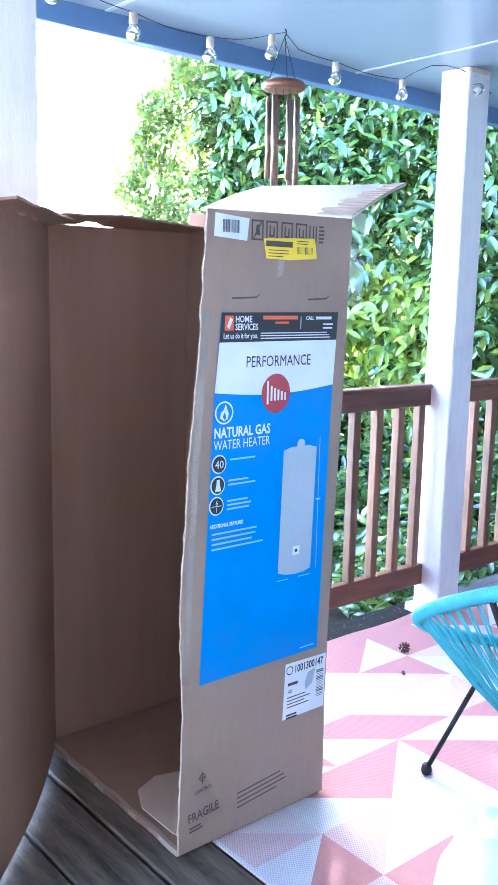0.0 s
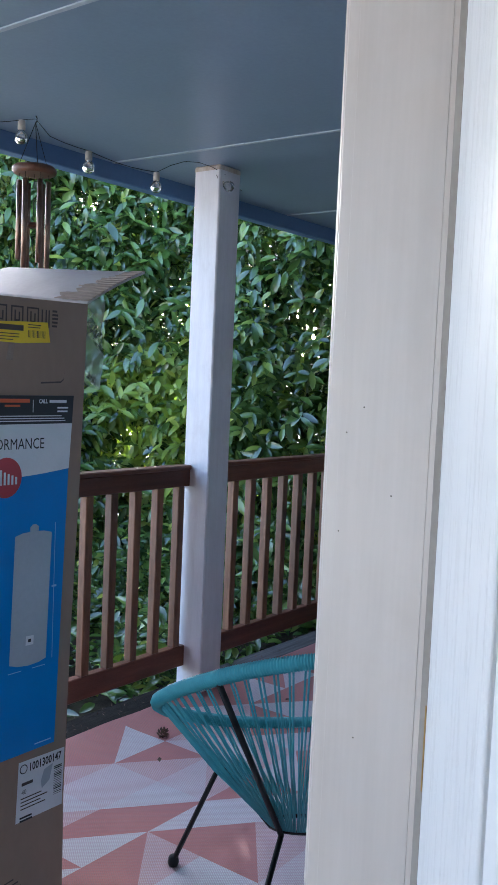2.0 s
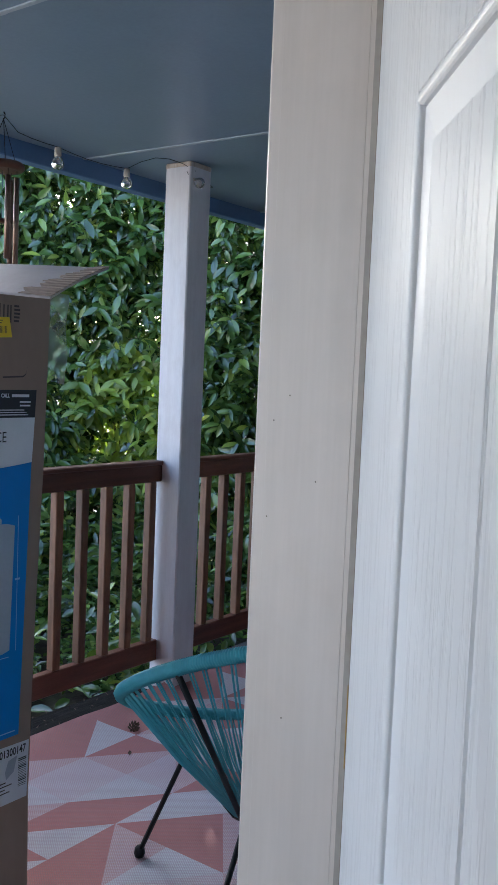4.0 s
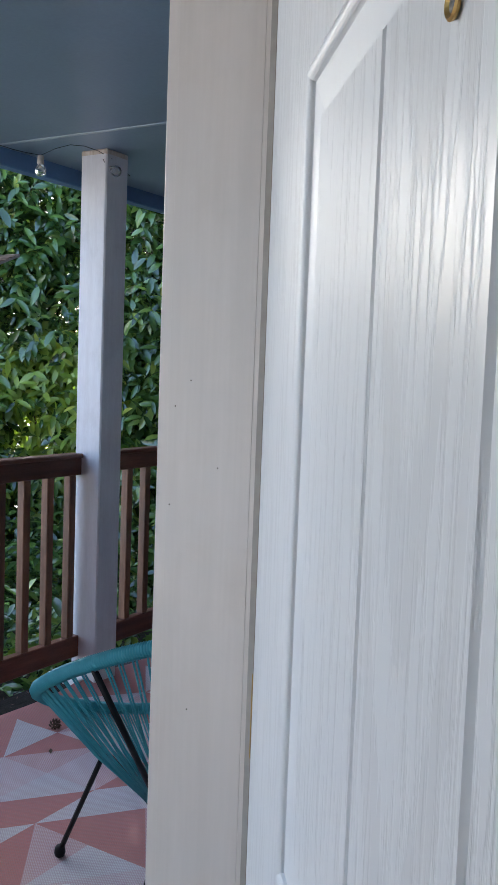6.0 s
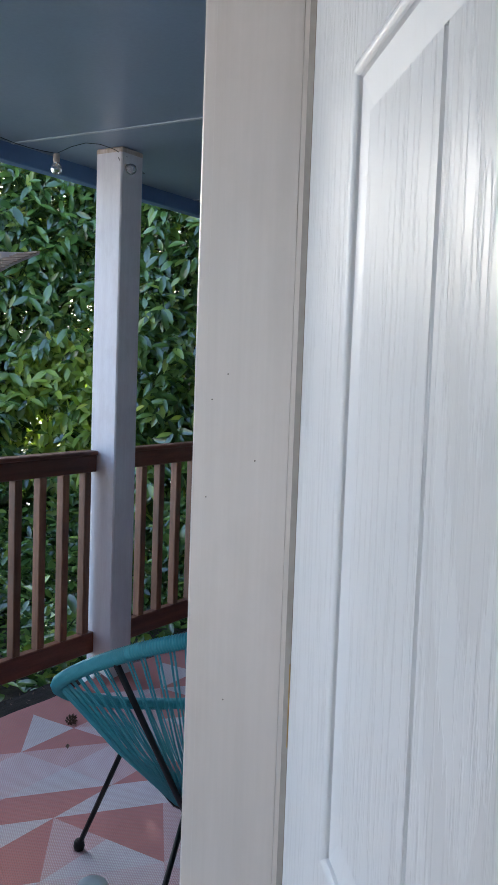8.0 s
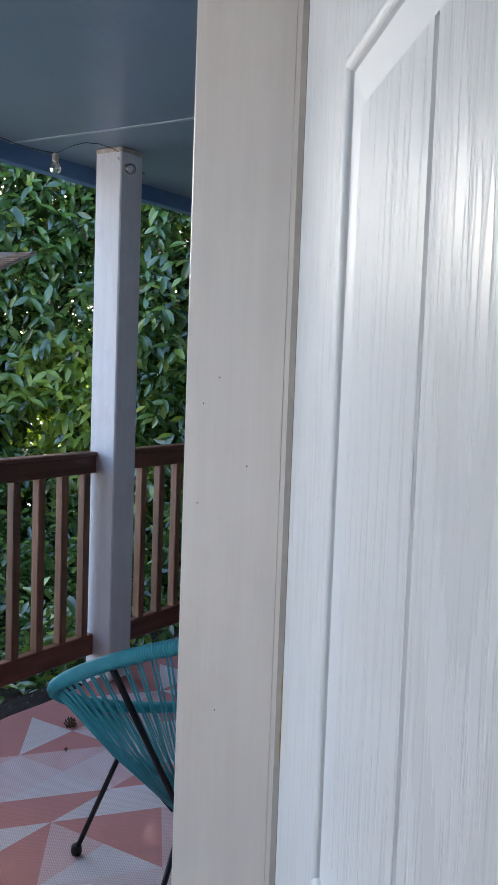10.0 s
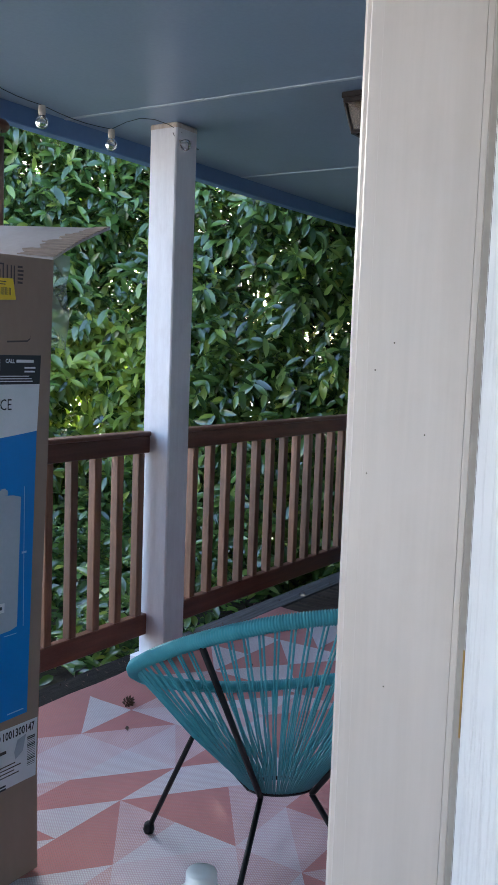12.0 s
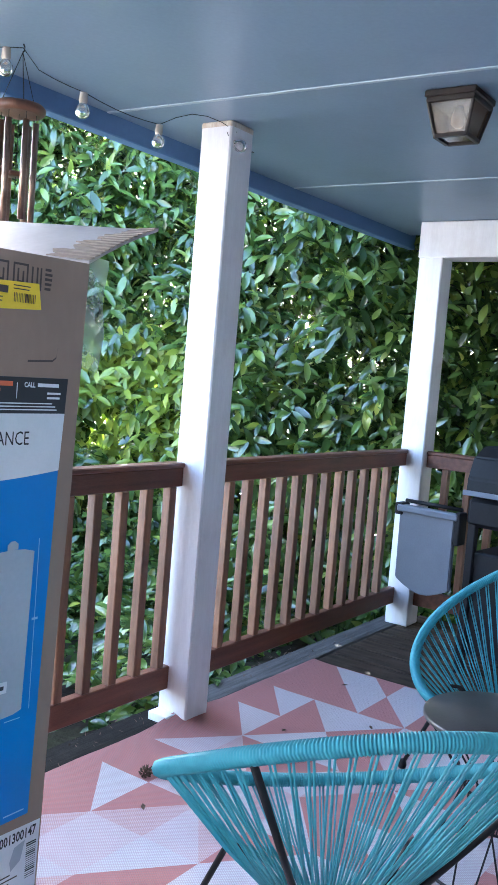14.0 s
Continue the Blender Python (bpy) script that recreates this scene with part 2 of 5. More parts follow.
def leaf_material(name, colours, rough, spec, thin):
    """Leaf blades: each takes one of a range of greens and lets some light through."""
    m = bpy.data.materials.new(name)
    m.use_nodes = True
    nt = m.node_tree
    n, l = nt.nodes, nt.links
    b = n["Principled BSDF"]
    geo = n.new("ShaderNodeNewGeometry")
    ramp = n.new("ShaderNodeValToRGB")
    e = ramp.color_ramp.elements
    e[0].position, e[0].color = 0.0, (*colours[0], 1)
    e[1].position, e[1].color = 1.0, (*colours[-1], 1)
    for p, c in zip((0.40, 0.72, 0.90, 0.965), colours[1:-1]):
        x = e.new(p)
        x.color = (*c, 1)
    l.new(geo.outputs["Random Per Island"], ramp.inputs[0])
    nz = n.new("ShaderNodeTexNoise")
    nz.inputs["Scale"].default_value = 40
    hs = n.new("ShaderNodeHueSaturation")
    mr = n.new("ShaderNodeMapRange")
    mr.inputs["To Min"].default_value, mr.inputs["To Max"].default_value = 0.75, 1.25
    l.new(nz.outputs["Fac"], mr.inputs["Value"])
    l.new(mr.outputs[0], hs.inputs["Value"])
    l.new(ramp.outputs[0], hs.inputs["Color"])
    l.new(hs.outputs[0], b.inputs["Base Color"])
    b.inputs["Roughness"].default_value = rough
    b.inputs["Specular IOR Level"].default_value = spec
    tr = n.new("ShaderNodeBsdfTranslucent")
    warm = n.new("ShaderNodeMix")
    warm.data_type, warm.blend_type = "RGBA", "MULTIPLY"
    warm.inputs[0].default_value = 1.0
    warm.inputs[7].default_value = (1.9, 2.2, 0.9, 1)
    l.new(hs.outputs[0], warm.inputs[6])
    l.new(warm.outputs[2], tr.inputs["Color"])
    mx = n.new("ShaderNodeMixShader")
    mx.inputs[0].default_value = thin
    l.new(b.outputs[0], mx.inputs[1])
    l.new(tr.outputs[0], mx.inputs[2])
    l.new(mx.outputs[0], n["Material Output"].inputs["Surface"])
    return m


M["leaf"] = leaf_material("laurel_leaf", ((0.032, 0.064, 0.017), (0.062, 0.110, 0.025), (0.115, 0.190, 0.038), (0.165, 0.240, 0.050), (0.235, 0.300, 0.055), (0.30, 0.34, 0.058)), 0.21, 0.92, 0.10)
# brighter, yellower laurel: sunlight on one patch is put into this colour
M["leaf_sunlit"] = leaf_material("sunlit_laurel_leaf", ((0.18, 0.24, 0.045), (0.23, 0.30, 0.05), (0.28, 0.35, 0.05), (0.34, 0.39, 0.055), (0.38, 0.42, 0.06), (0.42, 0.42, 0.07)), 0.32, 0.7, 0.25)
M["leaf_small"] = leaf_material("yellow_green_shrub_leaf", ((0.090, 0.125, 0.036), (0.13, 0.165, 0.044), (0.17, 0.20, 0.050), (0.20, 0.225, 0.055), (0.23, 0.24, 0.06), (0.26, 0.25, 0.08)), 0.55, 0.4, 0.25)
# the same laurel darkened: the end hedge's shade is put into its colour
M["leaf_shaded"] = leaf_material("shade_toned_laurel_leaf", ((0.013, 0.030, 0.019), (0.019, 0.044, 0.027), (0.027, 0.058, 0.033), (0.05, 0.095, 0.05), (0.07, 0.11, 0.05), (0.09, 0.12, 0.05)), 0.45, 0.6, 0.15)


def door_material(name="white_woodgrain_door_paint", grain=1.0):
    """White fibreglass skin with an embossed upright wood grain."""
    m = bpy.data.materials.new(name)
    m.use_nodes = True
    nt = m.node_tree
    n, l = nt.nodes, nt.links
    b = n["Principled BSDF"]
    co = n.new("ShaderNodeTexCoord")
    mp = n.new("ShaderNodeMapping")
    mp.inputs["Scale"].default_value = (44, 44, 2.2)
    l.new(co.outputs["Object"], mp.inputs["Vector"])
    nz = n.new("ShaderNodeTexNoise")
    nz.inputs["Scale"].default_value, nz.inputs["Detail"].default_value, nz.inputs["Roughness"].default_value = 3.2, 5, 0.6
    l.new(mp.outputs[0], nz.inputs["Vector"])
    mp2 = n.new("ShaderNodeMapping")
    mp2.inputs["Location"].default_value = (-0.47, 0.0, -0.236)
    mp2.inputs["Scale"].default_value = (1.0, 0.0, 0.13)
    l.new(co.outputs["Object"], mp2.inputs["Vector"])
    ring = n.new("ShaderNodeTexWave")
    ring.wave_type, ring.rings_direction = "RINGS", "Y"
    ring.inputs["Scale"].default_value, ring.inputs["Distortion"].default_value, ring.inputs["Detail"].default_value, ring.inputs["Detail Scale"].default_value = 12.0, 1.0, 2, 3.0
    l.new(mp2.outputs[0], ring.inputs["Vector"])
    jag = n.new("ShaderNodeMath")
    jag.operation = "MULTIPLY"
    jag.inputs[1].default_value = 5.0
    l.new(nz.outputs["Fac"], jag.inputs[0])
    l.new(jag.outputs[0], ring.inputs["Phase Offset"])
    # the arched figure keeps to the middle stave of the panel
    sep = n.new("ShaderNodeSeparateXYZ")
    l.new(co.outputs["Object"], sep.inputs[0])
    off = n.new("ShaderNodeMath")
    off.operation = "SUBTRACT"
    off.inputs[1].default_value = 0.4735
    l.new(sep.outputs["X"], off.inputs[0])
    dist = n.new("ShaderNodeMath")
    dist.operation = "ABSOLUTE"
    l.new(off.outputs[0], dist.inputs[0])
    stave = n.new("ShaderNodeMapRange")
    stave.inputs["From Min"].default_value, stave.inputs["From Max"].default_value = 0.055, 0.085
    stave.inputs["To Min"].default_value, stave.inputs["To Max"].default_value = 1.0, 0.0
    l.new(dist.outputs[0], stave.inputs["Value"])
    edge = n.new("ShaderNodeMapRange")
    edge.inputs["From Min"].default_value, edge.inputs["From Max"].default_value = 0.40, 0.56
    l.new(ring.outputs["Fac"], edge.inputs["Value"])
    figure = n.new("ShaderNodeMix")
    figure.inputs[2].default_value = 0.75
    l.new(stave.outputs[0], figure.inputs[0])
    l.new(edge.outputs[0], figure.inputs[3])
    sharp = n.new("ShaderNodeMapRange")
    sharp.inputs["From Min"].default_value, sharp.inputs["From Max"].default_value = 0.38, 0.50
    l.new(nz.outputs["Fac"], sharp.inputs["Value"])
    bands = n.new("ShaderNodeMapRange")
    bands.inputs["To Min"].default_value, bands.inputs["To Max"].default_value = 0.45, 1.0
    l.new(figure.outputs[0], bands.inputs["Value"])
    tick = n.new("ShaderNodeMath")
    tick.operation = "MULTIPLY"
    l.new(sharp.outputs[0], tick.inputs[0])
    l.new(bands.outputs[0], tick.inputs[1])
    tone = n.new("ShaderNodeMix")
    tone.inputs[0].default_value = 0.45
    l.new(tick.outputs[0], tone.inputs[2])
    l.new(figure.outputs[0], tone.inputs[3])
    bp = n.new("ShaderNodeBump")
    bp.inputs["Strength"].default_value, bp.inputs["Distance"].default_value = 1.0 * grain, 0.0008
    l.new(tick.outputs[0], bp.inputs["Height"])
    l.new(bp.outputs[0], b.inputs["Normal"])
    # gloss contrast between the grain's bands is put into the base colour here
    ramp = n.new("ShaderNodeValToRGB")
    ramp.color_ramp.elements[0].position, ramp.color_ramp.elements[1].position = 0.05, 0.75
    low = 0.78 - 0.09 * grain
    ramp.color_ramp.elements[0].color, ramp.color_ramp.elements[1].color = (low, low, low, 1), (0.775, 0.78, 0.785, 1)
    l.new(tone.outputs[0], ramp.inputs[0])
    l.new(ramp.outputs[0], b.inputs["Base Color"])
    b.inputs["Roughness"].default_value = 0.29 + 0.13 * (1 - grain)
    return m


M["door"] = door_material()
M["door_smooth"] = door_material("white_door_moulding_paint", 0.12)


# ---- building helpers ----
def link_mesh(name, bm, mat, parent=None, label="", smooth=False):
    me = bpy.data.meshes.new(name)
    bm.to_mesh(me)
    bm.free()
    if smooth:
        for p in me.polygons:
            p.use_smooth = True
    for x in (mat if isinstance(mat, (list, tuple)) else [mat]):
        me.materials.append(x)
    ob = new(name, me)
    if parent is not None:
        ob.parent = parent
    if label:
        ob["label"] = label
    return ob


def part(name, bm, mat, parent, label="", smooth=False):
    return link_mesh(name, bm, mat, parent, label, smooth)


def thing(name, label, category, at=(0, 0, 0), turn=0.0, group="", kind=""):
    """An empty at a thing's base, to parent its parts."""
    ob = new(name)
    ob.empty_display_size = 0.1
    ob.matrix_basis = pose(*at, 0, 0, turn)
    return tagged(ob, label, category, group, kind)


def slab(x0, x1, y0, y1, z0, z1, bevel=0.0, bm=None):
    """A box with optional worn edges."""
    own = bm is None
    b2 = bmesh.new()
    bmesh.ops.create_cube(b2, size=1)
    bmesh.ops.transform(b2, verts=b2.verts, matrix=Matrix.Translation(((x0 + x1) / 2, (y0 + y1) / 2, (z0 + z1) / 2)) @ Matrix.Diagonal((abs(x1 - x0), abs(y1 - y0), abs(z1 - z0), 1)))
    if bevel:
        bmesh.ops.bevel(b2, geom=list(b2.edges), offset=bevel, segments=1, affect="EDGES")
    if own:
        return b2
    merge(bm, b2)
    return bm


def merge(dst, src):
    me = bpy.data.meshes.new("tmp")
    src.to_mesh(me)
    src.free()
    dst.from_mesh(me)
    bpy.data.meshes.remove(me)


def tube(points, radius, sides=8, closed=False, bm=None, radii=None):
    """A round bar along a line of points."""
    bm = bm or bmesh.new()
    pts = [Vector(p) for p in points]
    count = len(pts)
    rings = []
    up = Vector((0, 0, 1))
    for i, p in enumerate(pts):
        a = pts[(i - 1) % count] if closed or i else p
        c = pts[(i + 1) % count] if closed or i < count - 1 else p
        d = (c - a).normalized()
        s = d.cross(up if abs(d.z) < 0.95 else Vector((1, 0, 0))).normalized()
        q = s.cross(d)
        r = radii[i] if radii else radius
        rings.append([bm.verts.new(p + r * (math.cos(2 * math.pi * k / sides) * s + math.sin(2 * math.pi * k / sides) * q)) for k in range(sides)])
    for i in range(count if closed else count - 1):
        u, v = rings[i], rings[(i + 1) % count]
        for k in range(sides):
            bm.faces.new((u[k], u[(k + 1) % sides], v[(k + 1) % sides], v[k]))
    if not closed:
        bm.faces.new(rings[0][::-1])
        bm.faces.new(rings[-1])
    return bm


def lathe(profile, sides=24, bm=None, centre=(0, 0, 0)):
    """A turned form: profile is rows of (radius, height)."""
    bm = bm or bmesh.new()
    c = Vector(centre)
    rings = []
    for r, z in profile:
        rings.append([bm.verts.new(c + Vector((r * math.cos(2 * math.pi * k / sides), r * math.sin(2 * math.pi * k / sides), z))) for k in range(sides)])
    for u, v in zip(rings, rings[1:]):
        for k in range(sides):
            bm.faces.new((u[k], u[(k + 1) % sides], v[(k + 1) % sides], v[k]))
    bm.faces.new(rings[0][::-1])
    bm.faces.new(rings[-1])
    return bm


def sheet(outline, depth, axis=Vector((0, 1, 0)), bm=None):
    """A flat outline (world points) given thickness along axis."""
    bm = bm or bmesh.new()
    a = [bm.verts.new(Vector(p)) for p in outline]
    b = [bm.verts.new(Vector(p) + axis * depth) for p in outline]
    bm.faces.new(a)
    bm.faces.new(b[::-1])
    for i in range(len(a)):
        j = (i + 1) % len(a)
        bm.faces.new((a[j], a[i], b[i], b[j]))
    bmesh.ops.recalc_face_normals(bm, faces=bm.faces)
    return bm


def letters(text, size, mat, m, parent, name="lettering", bold=0.0, align="LEFT", squeeze=1.0):
    """Raised lettering in the built-in font, as one mesh."""
    cu = bpy.data.curves.new("text", "FONT")
    cu.body, cu.size, cu.offset, cu.align_x, cu.resolution_u = text, size, bold, align, 2
    tmp = bpy.data.objects.new("text", cu)
    me = bpy.data.meshes.new_from_object(tmp)
    bpy.data.objects.remove(tmp)
    me.transform(m @ Matrix.Diagonal((squeeze, 1, 1, 1)))
    me.materials.append(mat)
    ob = new(name, me)
    ob.parent = parent
    return ob


# ---- structure: deck, house, roof ----
WALL_IN, WALL_OUT = 0.518, 0.655       # the house wall, inside and outside face
JAMB_X, LEFT_X = 1.774, 0.80           # faces of the door opening's two jambs
CEIL = 2.27
POSTS = (1.90, 3.892, 5.885)           # each post's near corner along the porch
POST_W, POST_D, POST_Y = 0.140, 0.140, 2.556
RAIL_Y = 2.646

ground = bmesh.new()
bmesh.ops.create_grid(ground, x_segments=60, y_segments=60, size=1.0)
for v in ground.verts:
    x, y = v.co.x, v.co.y
    v.co.x, v.co.y = 400 * x * abs(x) ** 1.6 + 4, 400 * y * abs(y) ** 1.6 + 4
    v.co.z = -0.42 + (0.05 * noise.noise(Vector((v.co.x * 0.7, v.co.y * 0.7, 0))) if abs(v.co.x) < 15 and abs(v.co.y) < 15 else 0)
tagged(link_mesh("ground", ground, M["bounce_ground"], smooth=True), "unseen pale ground added to bounce light into the porch", "ground", kind="structure")

bed = bmesh.new()
bmesh.ops.create_grid(bed, x_segments=120, y_segments=50, size=1.0)
for v in bed.verts:
    v.co.x, v.co.y = 5.0 + 5.3 * v.co.x, 4.95 + 2.2 * v.co.y
    v.co.z = -0.355 + 0.05 * noise.noise(Vector((v.co.x * 1.7, v.co.y * 1.7, 0))) + 0.02 * noise.noise(Vector((v.co.x * 7, v.co.y * 7, 0)))
tagged(link_mesh("ground_bed", bed, M["soil"], smooth=True), "dark soil strewn with leaf litter under the hedge", "ground", kind="structure")

bed = bmesh.new()
bmesh.ops.create_grid(bed, x_segments=30, y_segments=40, size=1.0)
for v in bed.verts:
    v.co.x, v.co.y = 8.3 + 2.0 * v.co.x, 0.35 + 2.38 * v.co.y
    v.co.z = -0.355 + 0.05 * noise.noise(Vector((v.co.x * 1.7, v.co.y * 1.7, 0))) + 0.02 * noise.noise(Vector((v.co.x * 7, v.co.y * 7, 0)))
tagged(link_mesh("ground_bed", bed, M["soil"], smooth=True), "dark soil beyond the porch end", "ground", kind="structure")
deck = tagged(link_mesh("deck", slab(-2.0, 6.25, 0.66, 2.78, -0.34, -0.06), M["deck_wood"]), "weathered dark wooden porch deck of long boards", "deck", kind="structure")

wall_front = thing("wall_front", "painted house wall with the doorway", "wall", kind="structure")
part("wall_panel", slab(-2.0, LEFT_X - 0.03, WALL_IN, WALL_OUT - 0.01, -0.3, 2.6), M["siding"], wall_front)
# beyond x = 6.2 the wall is unseen, added to block sky light
part("wall_panel", slab(JAMB_X + 0.03, 9.4, WALL_IN, WALL_OUT - 0.01, -0.3, 2.6), M["siding"], wall_front)
part("wall_panel", slab(LEFT_X - 0.03, JAMB_X + 0.03, WALL_IN, WALL_OUT - 0.01, 2.09, 2.6), M["siding"], wall_front)
tagged(link_mesh("wall_back", slab(-2.0, 6.2, -3.1, -3.0, -0.3, 2.6), M["interior_wall"]), "plain painted interior wall", "wall", kind="structure")
# unseen wall, added only to cut the light entering from -x
tagged(link_mesh("wall_wing", slab(-2.15, -2.0, 0.66, 1.75, -0.4, 2.42), M["siding"]), "unseen wall added to hold back light from the porch's left end", "wall", kind="structure")
tagged(link_mesh("wall_left", slab(-2.1, -2.0, -3.1, 0.66, -0.3, 2.6), M["interior_wall"]), "plain painted interior wall", "wall", kind="structure")
tagged(link_mesh("wall_right", slab(6.2, 6.3, -3.1, 0.66, -0.3, 2.6), M["interior_wall"]), "plain painted interior wall", "wall", kind="structure")
tagged(link_mesh("floor", slab(-2.0, 6.2, -3.0, 0.655, -0.3, -0.005), M["interior_floor"]), "oak floor inside the house", "floor", kind="structure")
tagged(link_mesh("ceiling_inside", slab(-2.0, 6.2, -3.0, WALL_IN, 2.5, 2.6), M["interior_wall"]), "plain white interior ceiling", "ceiling", kind="structure")

# door frame
frame_set = thing("door_frame", "white painted door frame with weatherstrip", "door frame", kind="structure")
part("jamb", slab(JAMB_X, JAMB_X + 0.028, WALL_IN - 0.004, WALL_OUT - 0.011, 0, 2.09, 0.002), M["jamb_paint"], frame_set)
part("jamb", slab(LEFT_X - 0.028, LEFT_X, WALL_IN - 0.004, WALL_OUT - 0.006, 0, 2.09, 0.002), M["jamb_paint"], frame_set)
part("head", slab(LEFT_X - 0.028, JAMB_X + 0.028, WALL_IN - 0.004, WALL_OUT - 0.006, 2.062, 2.09, 0.002), M["jamb_paint"], frame_set)
part("casing", slab(JAMB_X + 0.022, JAMB_X + 0.087, WALL_OUT - 0.011, WALL_OUT + 0.008, 0, 2.15, 0.005), M["jamb_paint"], frame_set)
part("casing", slab(LEFT_X - 0.075, LEFT_X - 0.010, WALL_OUT - 0.006, WALL_OUT + 0.012, 0, 2.15, 0.005), M["jamb_paint"], frame_set)
part("weatherstrip", slab(JAMB_X - 0.0085, JAMB_X + 0.001, WALL_IN - 0.009, WALL_IN - 0.0005, 0.02, 2.05, 0.001), M["strip"], frame_set, "pale foam weatherstrip along the jamb")
# thin dark strip added to draw the shaded gap between weatherstrip and door
part("seal_lip", slab(JAMB_X - 0.0102, JAMB_X - 0.0080, WALL_IN - 0.0125, WALL_IN - 0.0085, 0.02, 2.05), M["twig"], frame_set, "dark brown strip standing in for the shaded gap beside the door")
part("bead", slab(JAMB_X - 0.0025, JAMB_X, WALL_IN + 0.001, WALL_IN + 0.008, 0.02, 2.05, 0.001), M["jamb_paint"], frame_set)
part("hinge_leaf", slab(JAMB_X - 0.0092, JAMB_X - 0.0006, WALL_IN - 0.0094, WALL_IN - 0.0060, 0.990, 1.077, 0.001), M["brass"], frame_set, "tarnished brass hinge leaf")
part("stop", slab(JAMB_X - 0.0012, JAMB_X, WALL_IN + 0.0085, 0.629, 0, 2.062, 0.0005), M["jamb_paint"], frame_set)
for y, z in ((0.601, 1.362), (0.565, 1.275), (0.594, 1.019), (0.620, 1.335), (0.624, 1.232)):
    part("nail_hole", lathe([(0.0002, 0), (0.0009, 0), (0.0007, 0.0003)], 8), M["bark"], frame_set, "small filled nail hole").matrix_basis = pose(JAMB_X - 0.0013, y, z, 0, -90, 0)
part("threshold", slab(LEFT_X, JAMB_X, WALL_IN - 0.03, WALL_OUT + 0.02, -0.02, 0.018, 0.004), M["brass"], frame_set, "worn metal threshold")

# porch ceiling, beam, roof
ceil = bmesh.new()
slab(-2.0, 6.3, WALL_OUT - 0.01, 2.96, CEIL, CEIL + 0.03, 0, ceil)
tagged(link_mesh("ceiling", ceil, M["ceiling_paint"]), "blue-grey painted plywood porch ceiling", "ceiling", kind="structure")
for k, (xa, xb) in enumerate(((1.27, 1.30), (2.46, 2.49), (3.735, 3.665), (4.99, 4.955))):
    seam = bmesh.new()
    steps = 40
    for s in range(steps):
        ya, yb = WALL_OUT + (2.955 - WALL_OUT) * s / steps, WALL_OUT + (2.955 - WALL_OUT) * (s + 1) / steps
        x_mid = xa + (xb - xa) * (s + 0.5) / steps
        wob = 0.0015 * noise.noise(Vector((k * 7.1, s * 0.7, 0)))
        w = 0.007 + 0.003 * abs(noise.noise(Vector((k * 3.3, s * 0.9, 5))))
        slab(x_mid - w + wob, x_mid + w + wob, ya, yb, CEIL - 0.004, CEIL + 0.001, 0, seam)
    tagged(link_mesh("trim", seam, M["seam"]), "pale caulked seam between ceiling sheets", "trim", kind="structure")
tagged(link_mesh("beam", slab(-2.0, 6.3, 2.96, 3.02, 2.197, 2.422, 0.004), M["beam_paint"]), "deep blue painted eave beam", "beam", kind="structure")
# the roof's unseen far end is lengthened to shade the end hedge
tagged(link_mesh("roof", slab(-2.1, 7.15, 0.3, 3.10, 2.425, 2.49), M["shingle"]), "dark shingled porch roof", "roof", kind="structure")
tagged(link_mesh("roof_edge", slab(-2.1, 6.5, 3.02, 3.06, 2.215, 2.424), M["beam_paint"]), "blue painted eave board", "trim", kind="structure")
tagged(link_mesh("header", slab(5.876, 6.042, 0.66, POST_Y + POST_D + 0.003, 2.072, 2.268, 0.004), M["post_paint"]), "white painted header across the porch end", "beam", kind="structure")


def post_object(x):
    p = thing("porch_post", "white painted wooden porch post with flaking base", "post", (x, POST_Y, 0), kind="structure", group="porch posts")
    shaft = slab(0, POST_W, 0, POST_D, 0.0, CEIL, 0.006)
    part("shaft", shaft, M["post_paint"], p)
    return p


for x in POSTS:
    post_object(x)
part("stained_top", slab(-0.0012, POST_W + 0.0012, -0.0012, POST_D + 0.0012, 2.244, CEIL, 0.006), M["post_stained"], bpy.data.objects["porch_post.001"], "tan-stained bare wood at the post top")
part("base_block", slab(-0.055, 0.0, 0.045, POST_D, 0.0, 0.034, 0.003), M["post_paint"], bpy.data.objects["porch_post.001"], "small painted block at the post's foot")


def rail_section(name, a, b, along_x, balusters, fixed):
    """Upper rail with cap, lower rail and square balusters between two posts."""
    r = thing(name, "dark stained wooden porch railing with square balusters", "railing")
    def s(u0, u1, v0, v1, z0, z1, bev):
        return slab(u0, u1, fixed + v0, fixed + v1, z0, z1, bev) if along_x else slab(fixed + v0, fixed + v1, u0, u1, z0, z1, bev)
    part("cap", s(a, b, 0.0, 0.062, 0.984, 1.003, 0.004), M["rail_wood"], r)
    part("upper_rail", s(a, b, 0.008, 0.050, 0.912, 0.984, 0.003), M["rail_wood"], r)
    part("lower_rail", s(a, b, 0.004, 0.044, 0.120, 0.212, 0.004), M["rail_wood"], r)
    for u in balusters:
        part("baluster", s(u - 0.019, u + 0.019, 0.006, 0.044, 0.212, 0.912, 0.003), M["baluster_wood"], r)
    return r


rail_section("railing", POSTS[0] + POST_W, POSTS[1] - 0.001, True, [3.838 - 0.1315 * k for k in range(14)], RAIL_Y)
rail_section("railing", POSTS[1] + POST_W, POSTS[2] - 0.001, True, [4.218 + 0.1332 * k for k in range(12)], RAIL_Y)
rail_section("railing", 0.70, POST_Y, False, [2.44 - 0.133 * k for k in range(13)], 5.93)


# ---- door leaf, standing ajar ----
DOOR_TURN = 218.6                      # the leaf's direction from its hinge, degrees
